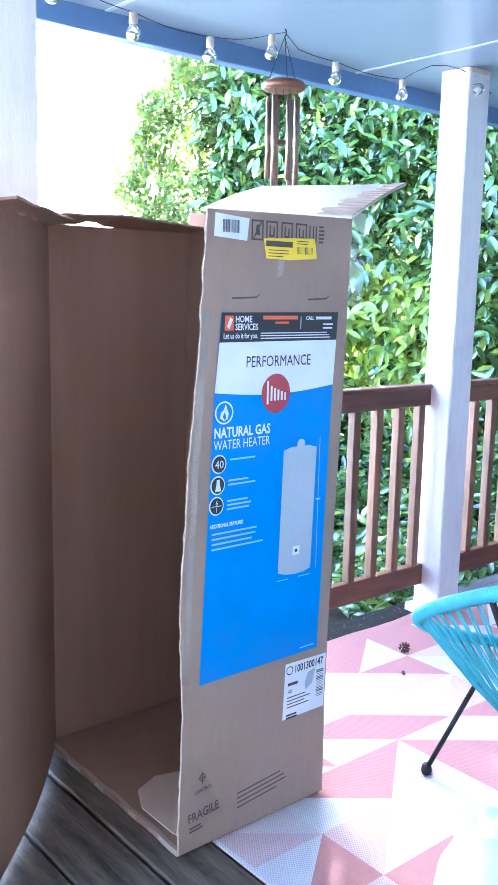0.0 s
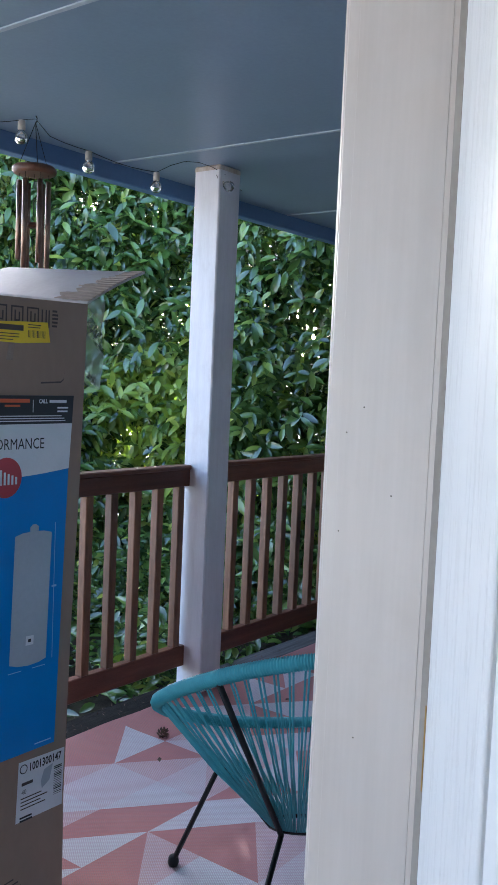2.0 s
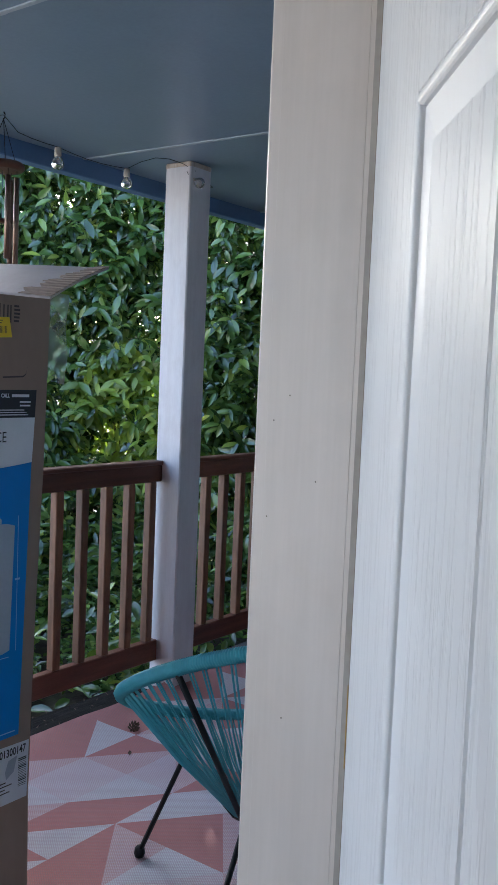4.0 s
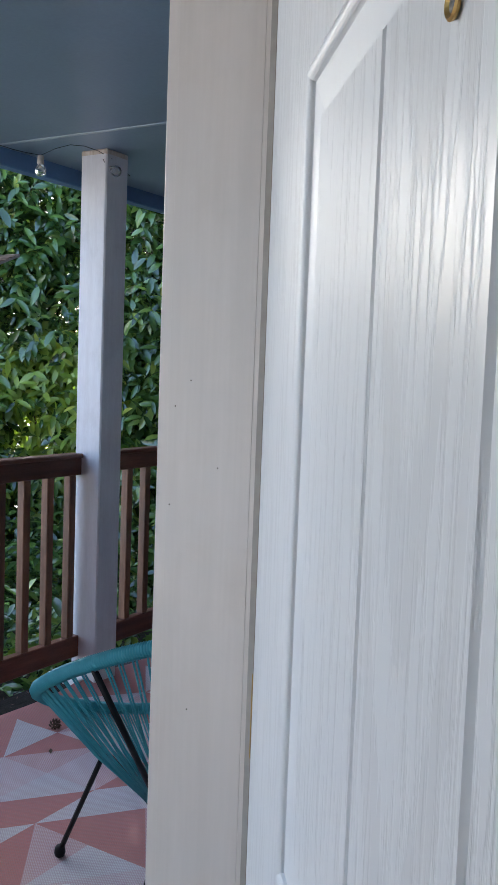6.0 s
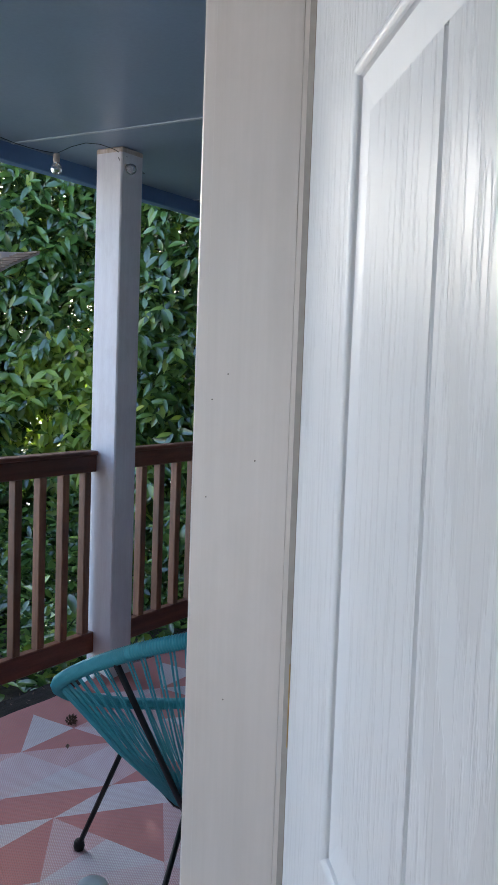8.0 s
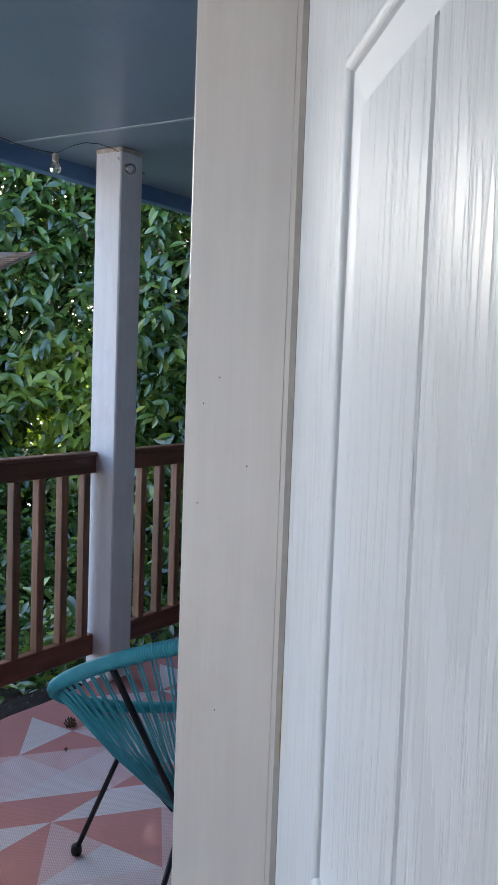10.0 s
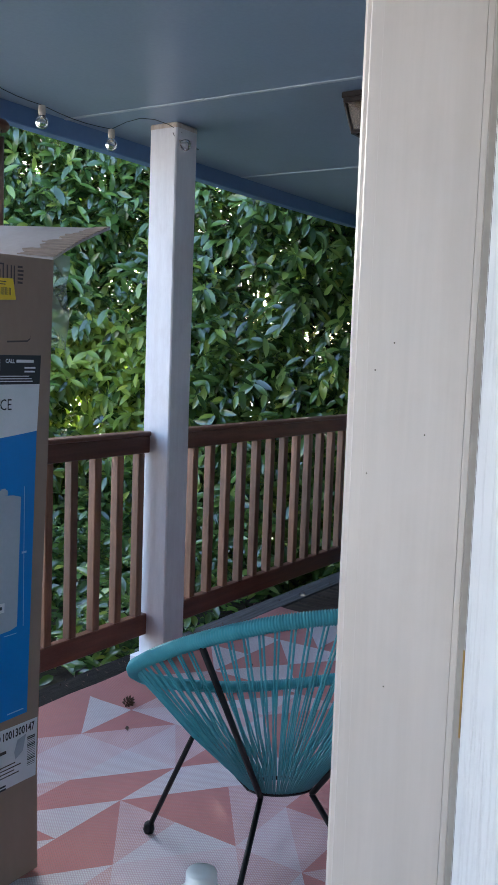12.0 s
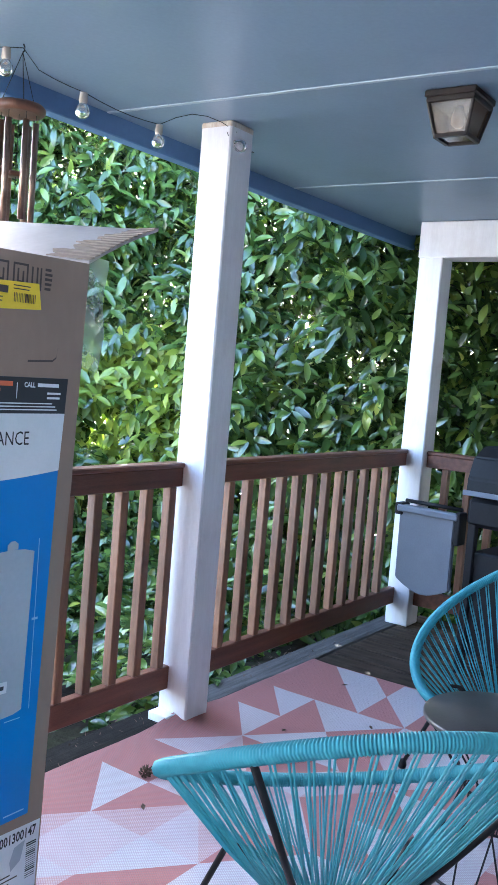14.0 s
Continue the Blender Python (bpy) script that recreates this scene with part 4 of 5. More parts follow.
for k in range(30):
    va, vb = k / 30, (k + 1) / 30
    ua = 0.20 + 0.10 * noise.noise(Vector((k * 0.4, 2, 0))) - 0.10 * va
    ub = 0.20 + 0.10 * noise.noise(Vector((k * 0.4 + 0.4, 2, 0))) - 0.10 * vb
    ridge = -0.0066 if k % 2 else -0.0084
    sheet([flap_at(-0.004, va, ridge), flap_at(ua, va, ridge), flap_at(ub, vb, ridge), flap_at(-0.004, vb, ridge)], 0.0018, Vector((0, 0, 1)), rip)
part("rip", in_box(rip), M["cardboard"], carton, "brown ripped strip baring the corrugation")
tape = bmesh.new()
cols = []
for k in range(12):
    z = 1.580 - 0.021 * k
    wob = 0.008 * math.sin(z * 30)
    cols.append([tape.verts.new((2.566 + 0.034 * c + wob * (1 - c * 0.3), 1.895 + 0.012 * c + 0.006 * math.sin(z * 41 + c), z - 0.004 * c * (k == 11))) for c in range(4)])
for u, v in zip(cols, cols[1:]):
    for c in range(3):
        tape.faces.new((u[c], u[c + 1], v[c + 1], v[c]))
tape_ob = part("tape", in_box(tape), M["tape_loose"], carton, "strip of clear packing tape hanging loose", True)

# print on the front panel
FACE = Matrix.Translation((-2.05, -BY, 0))


def on_face(x, z, lift, turn=0.0):
    return FACE @ Matrix.Translation((x, BY - lift, z)) @ Matrix.Rotation(radians(90), 4, "X") @ Matrix.Rotation(radians(turn), 4, "Z")


def patch(name, outline, lift, mat, parent, label=""):
    bm = bmesh.new()
    vs = [bm.verts.new((x - 2.05, -lift, z)) for x, z in outline]
    bm.faces.new(vs)
    bmesh.ops.recalc_face_normals(bm, faces=bm.faces)
    if bm.faces[:] and bm.faces[0].normal.y > 0:
        bmesh.ops.reverse_faces(bm, faces=bm.faces)
    return part(name, bm, mat, parent, label)


def disc(cx, cz, rx, rz, lift, mat, parent, name, label="", hole=0.0):
    n = 28
    bm = bmesh.new()
    o = [bm.verts.new((cx - 2.05 + rx * math.cos(2 * math.pi * k / n), -lift, cz + rz * math.sin(2 * math.pi * k / n))) for k in range(n)]
    if hole:
        i = [bm.verts.new((cx - 2.05 + hole * rx * math.cos(2 * math.pi * k / n), -lift, cz + hole * rz * math.sin(2 * math.pi * k / n))) for k in range(n)]
        for k in range(n):
            bm.faces.new((o[k], o[(k + 1) % n], i[(k + 1) % n], i[k]))
    else:
        bm.faces.new(o)
    return part(name, bm, mat, parent, label)


def bars(x, z, w, rows, pitch, h, lift, mat, parent, name="small_print", seed=0, slope=0.0):
    """Small print too fine to read, as plain bars."""
    r = random.Random(seed)
    bm = bmesh.new()
    for k in range(rows):
        ww = w * r.uniform(0.7, 1.0)
        zz = z - k * pitch
        bm.faces.new([bm.verts.new((px - 2.05, -lift, pz)) for px, pz in ((x, zz), (x + ww, zz + slope * ww), (x + ww, zz + h + slope * ww), (x, zz + h))])
    return part(name, bm, mat, parent)


label_sheet = patch("label", [(2.080, 0.437), (2.469, 0.440), (2.491, 1.142), (2.501, 1.324), (2.129, 1.322), (2.112, 1.139)], 0.0012, M["ink_blue"], carton, "glossy blue product label")
L1, L2 = 0.0022, 0.0032
curve = [(2.112 + (2.491 - 2.112) * f, 1.139 - 0.013 * math.sin(math.pi * f) + 0.003 * f) for f in [k / 14 for k in range(15)]]
patch("white_band", curve + [(2.4975, 1.255), (2.124, 1.254)], L1, M["ink_white"], label_sheet)
patch("black_band", [(2.124, 1.254), (2.4975, 1.255), (2.501, 1.324), (2.129, 1.322)], L1, M["ink_black"], label_sheet)
letters("PERFORMANCE", 0.0375, M["ink_black"], on_face(2.306, 1.195, L2), label_sheet, align="CENTER", squeeze=0.80)
disc(2.298, 1.129, 0.046, 0.048, L2, M["ink_red"], label_sheet, "emblem", "red round emblem")
emb = bmesh.new()
for x, z, w, h in ((2.268, 1.104, 0.006, 0.056), (2.280, 1.112, 0.006, 0.036), (2.291, 1.112, 0.006, 0.030), (2.302, 1.112, 0.006, 0.026), (2.313, 1.112, 0.006, 0.022), (2.324, 1.112, 0.006, 0.018)):
    emb.faces.new([emb.verts.new((a - 2.05, -0.0042, b)) for a, b in ((x, z), (x + w, z), (x + w, z + h), (x, z + h))])
part("emblem_mark", emb, M["ink_white"], label_sheet)
patch("logo", [(2.137, 1.281), (2.163, 1.281), (2.164, 1.315), (2.138, 1.315)], L2, M["ink_orange"], label_sheet, "orange square emblem")
patch("logo_mark", [(2.143, 1.290), (2.150, 1.284), (2.160, 1.306), (2.152, 1.311)], 0.0042, M["ink_white"], label_sheet)
letters("HOME", 0.021, M["ink_white"], on_face(2.168, 1.300, L2), label_sheet, squeeze=0.85, bold=0.0004)
letters("SERVICES", 0.021, M["ink_white"], on_face(2.168, 1.282, L2), label_sheet, squeeze=0.8, bold=0.0004)
letters("Let us do it for you.", 0.0175, M["ink_white"], on_face(2.134, 1.263, L2), label_sheet, squeeze=0.72, bold=0.0003)
bars(2.252, 1.306, 0.118, 1, 0.01, 0.009, L2, M["ink_orange"], label_sheet, seed=6)
bars(2.290, 1.296, 0.06, 1, 0.01, 0.005, L2, M["ink_orange"], label_sheet, seed=1)
letters("CALL", 0.0135, M["ink_white"], on_face(2.390, 1.305, L2), label_sheet, squeeze=0.85, bold=0.0004)
bars(2.423, 1.306, 0.070, 1, 0.01, 0.007, L2, M["ink_white"], label_sheet, seed=3)
bars(2.448, 1.292, 0.045, 2, 0.009, 0.004, L2, M["ink_white"], label_sheet, seed=4)
bars(2.245, 1.273, 0.245, 3, 0.006, 0.0022, L2, M["ink_white"], label_sheet, seed=5)
bars(2.372, 1.283, 0.002, 1, 0.1, 0.030, L2, M["ink_white"], label_sheet)
disc(2.141, 1.092, 0.027, 0.027, L1, M["ink_white"], label_sheet, "flame_ring", hole=0.86)
patch("flame", [(2.141, 1.072), (2.152, 1.078), (2.154, 1.090), (2.145, 1.112), (2.140, 1.100), (2.131, 1.092), (2.129, 1.080)], L1, M["ink_white"], label_sheet)
patch("flame_heart", [(2.141, 1.075), (2.147, 1.080), (2.142, 1.094), (2.136, 1.083)], L2, M["ink_blue"], label_sheet)
letters("NATURAL GAS", 0.0335, M["ink_white"], on_face(2.112, 1.034, L1), label_sheet, squeeze=0.77, bold=0.0009)
letters("WATER HEATER", 0.0315, M["ink_white"], on_face(2.112, 1.006, L1), label_sheet, squeeze=0.745)
for z, kind in ((0.972, "40"), (0.922, ""), (0.873, "6")):
    x = 2.128 - (0.972 - z) * 0.06
    disc(x, z, 0.0215, 0.0225, L1, M["ink_white"], label_sheet, "badge_ring")
    disc(x, z, 0.0185, 0.0195, L2, M["ink_black"], label_sheet, "badge", "dark round badge")
    if kind == "40":
        letters("40", 0.026, M["ink_white"], on_face(x, z - 0.009, 0.0042), label_sheet, align="CENTER")
    elif kind:
        letters("6", 0.0165, M["ink_white"], on_face(x, z + 0.002, 0.0042), label_sheet, align="CENTER")
        letters("1", 0.0165, M["ink_white"], on_face(x, z - 0.0145, 0.0042), label_sheet, align="CENTER")
        bars(x - 0.015, z - 0.001, 0.030, 1, 0.1, 0.0015, 0.0042, M["ink_white"], label_sheet)
    else:
        patch("badge_mark", [(x - 0.009, z - 0.014), (x + 0.009, z - 0.014), (x + 0.005, z + 0.002), (x + 0.004, z + 0.014), (x - 0.004, z + 0.014), (x - 0.005, z + 0.002)], 0.0042, M["ink_white"], label_sheet)
    bars(x + 0.032, z + 0.006, 0.085, {"40": 1, "": 2, "6": 3}[kind], 0.010, 0.0042, L1, M["ink_pale_blue"], label_sheet, seed=int(z * 1000))
letters("ADDITIONAL FEATURES", 0.0125, M["ink_white"], on_face(2.104, 0.820, L1), label_sheet, squeeze=0.74, bold=0.0004)
bars(2.110, 0.803, 0.165, 4, 0.0125, 0.0045, L1, M["ink_pale_blue"], label_sheet, seed=9)
tank = [(2.321, 0.672), (2.345, 0.664), (2.378, 0.660), (2.412, 0.662), (2.433, 0.668), (2.442, 0.985), (2.418, 0.991), (2.386, 0.993), (2.352, 0.991), (2.330, 0.985)]
patch("tank_picture", tank, L1, M["ink_grey"], label_sheet, "printed picture of a grey water heater tank")
patch("tank_flue", [(2.374, 0.993), (2.400, 0.993), (2.400, 1.004), (2.392, 1.010), (2.382, 1.010), (2.374, 1.004)], L2, M["ink_grey"], label_sheet)
patch("tank_valve", [(2.368, 0.712), (2.392, 0.711), (2.393, 0.734), (2.369, 0.735)], L2, M["ink_white"], label_sheet)
patch("tank_valve_mark", [(2.375, 0.719), (2.384, 0.719), (2.384, 0.727), (2.375, 0.727)], 0.0042, M["ink_black"], label_sheet)
bars(2.452, 0.664, 0.0018, 1, 0.1, 0.345, L1, M["ink_pale_blue"], label_sheet)
bars(2.446, 0.845, 0.016, 1, 0.1, 0.005, L1, M["ink_pale_blue"], label_sheet)
bars(2.318, 0.650, 0.040, 1, 0.1, 0.002, L1, M["ink_pale_blue"], label_sheet, seed=2)
bars(2.392, 0.650, 0.040, 1, 0.1, 0.002, L1, M["ink_pale_blue"], label_sheet, seed=2)
bars(2.405, 0.452, 0.055, 1, 0.1, 0.003, L1, M["ink_pale_blue"], label_sheet, seed=6)

ship = patch("shipping_label", [(2.352, 0.265), (2.500, 0.265), (2.504, 0.416), (2.358, 0.419)], 0.0014, M["ink_white"], carton, "white shipping label with bar code")
letters("1001300147", 0.029, M["ink_black"], on_face(2.389, 0.389, L1), ship, squeeze=0.72, bold=0.0007)
disc(2.373, 0.399, 0.012, 0.012, L1, M["ink_black"], ship, "stamp", hole=0.8)
code = bmesh.new()
rc = random.Random(4)
for k in range(17):
    z = 0.300 + k * 0.0045
    h = rc.choice((0.0012, 0.002, 0.003))
    code.faces.new([code.verts.new((a - 2.05, -L1, b)) for a, b in ((2.470, z), (2.496, z), (2.496, z + h), (2.470, z + h))])
part("bar_code", code, M["ink_black"], ship)
letters("40", 0.017, M["ink_black"], on_face(2.368, 0.334, L1), ship, squeeze=0.9)
bars(2.368, 0.356, 0.045, 1, 0.01, 0.008, L1, M["ink_dark"], ship, seed=3)
bars(2.366, 0.322, 0.085, 4, 0.009, 0.003, L1, M["ink_dark"], ship, seed=8)
bars(2.364, 0.272, 0.045, 2, 0.008, 0.005, L1, M["ink_black"], ship, seed=11)
patch("smudge", [(2.432, 0.330), (2.456, 0.345), (2.466, 0.385), (2.438, 0.378), (2.428, 0.350)], L1, M["ink_grey"], ship)
tag = patch("yellow_label", [(2.257, 1.447), (2.330, 1.446), (2.420, 1.452), (2.411, 1.500), (2.330, 1.497), (2.248, 1.492)], 0.0030, M["ink_yellow"], carton, "bright yellow delivery label with curled edges")
bars(2.254, 1.475, 0.088, 1, 0.1, 0.013, 0.0042, M["ink_dark"], tag, name="name_bar")
bars(2.262, 1.466, 0.065, 3, 0.007, 0.002, 0.0042, M["ink_dark"], tag, seed=2)
bars(2.350, 1.490, 0.05, 2, 0.006, 0.002, 0.0042, M["ink_dark"], tag, seed=7)
code = bmesh.new()
for k in range(14):
    x = 2.352 + k * 0.0038
    w = rc.choice((0.001, 0.0016, 0.0026))
    code.faces.new([code.verts.new((a - 2.05, -0.0042, b)) for a, b in ((x, 1.461), (x + w, 1.461), (x + w, 1.478), (x, 1.478))])
part("bar_code", code, M["ink_dark"], tag)
stick = patch("bar_code_label", [(2.104, 1.490), (2.199, 1.484), (2.205, 1.534), (2.107, 1.541)], 0.0016, M["ink_white"], carton, "white bar code sticker")
code = bmesh.new()
for k in range(22):
    x = 2.128 + k * 0.0022
    w = rc.choice((0.0007, 0.0011, 0.0016))
    code.faces.new([code.verts.new((a - 2.05, -L1, b)) for a, b in ((x, 1.500), (x + w, 1.500), (x + w, 1.528), (x, 1.528))])
part("bar_code", code, M["ink_black"], stick)
ic = bmesh.new()
for k, x in enumerate((2.212, 2.256, 2.303, 2.349)):
    for a, b, c, d in ((x, 1.487, 0.036, 0.004), (x, 1.529, 0.036, 0.004), (x, 1.487, 0.004, 0.046), (x + 0.032, 1.487, 0.004, 0.046)):
        ic.faces.new([ic.verts.new((p - 2.05, -0.0012, q)) for p, q in ((a, b), (a + c, b), (a + c, b + d), (a, b + d))])
    z0 = 1.494
    if k == 0:
        ic.faces.new([ic.verts.new((p - 2.05, -0.0013, q)) for p, q in ((x + 0.004, z0 - 0.003), (x + 0.008, z0 - 0.003), (x + 0.032, z0 + 0.035), (x + 0.028, z0 + 0.035))])
        ic.faces.new([ic.verts.new((p - 2.05, -0.0014, q)) for p, q in ((x + 0.012, z0 + 0.006), (x + 0.026, z0 + 0.004), (x + 0.022, z0 + 0.03), (x + 0.014, z0 + 0.026))])
    else:
        for a, c, h in ((x + 0.010, 0.004, 0.026), (x + 0.022, 0.004, 0.022), (x + 0.010, 0.016, 0.004)):
            ic.faces.new([ic.verts.new((p - 2.05, -0.0013, q)) for p, q in ((a, z0 + 0.003), (a + c, z0 + 0.003), (a + c, z0 + 0.003 + h), (a, z0 + 0.003 + h))])
for x in (2.393, 2.405, 2.414):
    ic.faces.new([ic.verts.new((p - 2.05, -0.0012, q)) for p, q in ((x, 1.487), (x + 0.004, 1.487), (x + 0.004, 1.530), (x, 1.530))])
part("handling_icons", ic, M["ink_dark"], carton, "row of printed handling symbols")
bars(2.426, 1.526, 0.020, 5, 0.009, 0.005, 0.0012, M["ink_dark"], carton, seed=21)
letters("FRAGILE", 0.034, M["ink_dark"], on_face(2.052, 0.086, 0.0012, 6), carton, squeeze=0.76, bold=0.0005, name="lettering")
bars(2.056, 0.068, 0.045, 2, 0.009, 0.005, 0.0012, M["ink_dark"], carton, seed=13, slope=0.1)
letters("CONTROL", 0.0135, M["ink_dark"], on_face(2.070, 0.156, 0.0012, 6), carton, squeeze=0.85, bold=0.0003)
disc(2.094, 0.196, 0.0095, 0.0105, 0.0012, M["ink_dark"], carton, "control_mark", hole=0.75)
bars(2.083, 0.194, 0.022, 1, 0.1, 0.003, 0.0012, M["ink_dark"], carton)
bars(2.0925, 0.180, 0.003, 1, 0.1, 0.030, 0.0012, M["ink_dark"], carton)
bars(2.205, 0.110, 0.17, 4, 0.013, 0.004, 0.0012, M["ink_dark"], carton, seed=17, slope=0.09)
for x0, x1, lift in ((2.158, 2.243, 0.002), (2.396, 2.470, 0.003)):
    slot = bmesh.new()
    pts = [(x0, 1.354), (x1 - 0.012, 1.357), (x1 - 0.003, 1.364), (x1, 1.384)]
    for (xa, za), (xb, zb) in zip(pts, pts[1:]):
        slot.faces.new([slot.verts.new((p - 2.05, -0.0013, q)) for p, q in ((xa, za - 0.0018), (xb, zb - 0.0018), (xb + 0.001, zb + 0.0022), (xa, za + 0.0022))])
    part("hand_hole", slot, M["ink_dark"], carton, "half-cut hand hole pressed into the card")
for x0, z0, x1, z1, w in ((2.028, 0.45, 2.050, 0.95, 0.020), (2.048, 0.95, 2.075, 1.33, 0.022), (2.292, 1.405, 2.300, 1.455, 0.018)):
    tapes = bmesh.new()
    tapes.faces.new([tapes.verts.new((p - 2.05, -0.0016, q)) for p, q in ((x0, z0), (x0 + w, z0), (x1 + w, z1), (x1, z1))])
    part("tape", tapes, M["tape"], carton, "clear packing tape stuck along the edge")


# ---- rug ----
RX0, RX1, RY0, RY1 = 2.135, 4.965, 0.80, 2.625
rug = thing("outdoor_rug", "flat-woven outdoor rug with coral and white triangles", "rug", (RX0, RY0, 0))
GX, GY, OX, OY = 0.2655, 0.2085, 4.500, 2.548
W, H = RX1 - RX0, RY1 - RY0
wavy = lambda s, k: 0.007 * noise.noise(Vector((s * 3.1, k * 5.3, 0))) + 0.003 * noise.noise(Vector((s * 11, k * 5.3, 1)))
border = [(W * k / 40, wavy(W * k / 40, 1)) for k in range(40)] + [(W + wavy(H * k / 30, 2), H * k / 30) for k in range(30)]
border += [(W - W * k / 60, H + wavy(W * k / 60, 3)) for k in range(60)] + [(0.0, H - H * k / 30) for k in range(30)]
part("backing", sheet([(x, y, 0.0005) for x, y in border], 0.0030, Vector((0, 0, 1))), M["rug_pink"], rug)
# colour of the two halves of each cell: (column, row) -> diagonal, upper half, lower half; c coral, w white, m mid pink, p pale lilac
PATTERN = {(-2, 0): "/cw", (-1, 0): "/cw", (0, 0): "/cc", (1, 0): "/cw", (-3, 0): "\\cp", (-4, 0): "/cc", (-5, 0): "/cw", (-6, 0): "\\cm", (-7, 0): "/cc", (-8, 0): "/cc", (-9, 0): "/cc",
           (-2, 1): "\\cw", (-1, 1): "/cw", (0, 1): "/cw", (1, 1): "/wc", (-3, 1): "/mc", (-4, 1): "\\mp", (-5, 1): "\\cm", (-6, 1): "/pp", (-7, 1): "\\wm", (-8, 1): "/cw",
           (-2, 2): "/wc", (-1, 2): "\\wc", (0, 2): "/cw", (1, 2): "/wc", (-3, 2): "\\cw", (-4, 2): "/wm", (-5, 2): "/pm", (-6, 2): "\\wc", (-7, 2): "\\cw", (-8, 2): "\\cw",
           (-2, 3): "/cm", (-1, 3): "\\wm", (0, 3): "/cw", (-3, 3): "\\mc", (-4, 3): "/wc", (-5, 3): "\\cw", (-6, 3): "\\wc", (-7, 3): "/cm", (-8, 3): "\\cw", (-9, 3): "\\pm",
           (-6, 4): "/cm", (-7, 4): "\\wp", (-8, 4): "/mp", (-9, 4): "/wc", (-5, 4): "\\wm", (-4, 4): "/cw",
           (-6, 5): "/pm", (-7, 5): "/pm", (-8, 5): "/cw", (-9, 5): "\\mc", (-5, 6): "/cc", (-5, 5): "\\cc"}
weave = bmesh.new()
rr = random.Random(12)


def clip_tri(tri):
    """Keeps a triangle inside the rug's outline."""
    poly = list(tri)
    for axis, lim, sign in ((0, RX0 + 0.012, 1), (0, RX1 - 0.012, -1), (1, RY0 + 0.012, 1), (1, RY1 - 0.012, -1)):
        out = []
        for i in range(len(poly)):
            a, b = poly[i], poly[(i + 1) % len(poly)]
            ia, ib = sign * (a[axis] - lim) >= 0, sign * (b[axis] - lim) >= 0
            if ia:
                out.append(a)
            if ia != ib:
                f = (lim - a[axis]) / (b[axis] - a[axis])
                out.append((a[0] + f * (b[0] - a[0]), a[1] + f * (b[1] - a[1])))
        poly = out
        if not poly:
            return []
    return poly


for col in range(-10, 3):
    for row in range(-1, 9):
        x0, y1 = OX + GX * (col), OY - GY * row
        x1, y0 = x0 + GX, y1 - GY
        code = PATTERN.get((col, row)) or (("/" if (col + row) % 2 else "\\") + rr.choice(("cw", "wc", "cm", "mc", "wm", "mw")))
        if row == -1:
            code = "/cc"
        if code[0] == "/":
            up, low = [(x0, y0), (x1, y1), (x0, y1)], [(x0, y0), (x1, y0), (x1, y1)]
        else:
            up, low = [(x0, y1), (x1, y0), (x1, y1)], [(x0, y1), (x0, y0), (x1, y0)]
        for tri, c in ((up, code[1]), (low, code[2])):
            poly = clip_tri(tri)
            if len(poly) < 3:
                continue
            fc = weave.faces.new([weave.verts.new((x - RX0, y - RY0, 0.0052)) for x, y in poly])
            fc.material_index = "cwmp".index(c)
bmesh.ops.remove_doubles(weave, verts=weave.verts, dist=0.0005)
bmesh.ops.triangulate(weave, faces=weave.faces)
bmesh.ops.subdivide_edges(weave, edges=weave.edges, cuts=7, use_grid_fill=True)
for v in weave.verts:  # the far edge buckles a little and rides up against the post
    x, far = v.co.x + RX0, max(0.0, min(1.0, (v.co.y - H + 0.16) / 0.15)) ** 2
    v.co.z += far * (0.006 + 0.010 * noise.noise(Vector((x * 4.3, 2, 0))) + 0.030 * math.exp(-((x - 3.93) / 0.13) ** 2))
    v.co.y += far * 0.010 * noise.noise(Vector((x * 5.1, 7, 0)))
bmesh.ops.recalc_face_normals(weave, faces=weave.faces)
part("pattern", weave, [M["rug_pink"], M["rug_white"], M["rug_mixed"], M["rug_pale"]], rug, "coral, white and pale pink woven triangles")
hem = bmesh.new()
for x0, x1, y0, y1 in ((0, 0.012, 0.004, RY1 - RY0 - 0.004),):
    slab(x0, x1, y0, y1, 0.001, 0.007, 0.001, hem)
part("hem", hem, M["rug_white"], rug, "white bound edge")


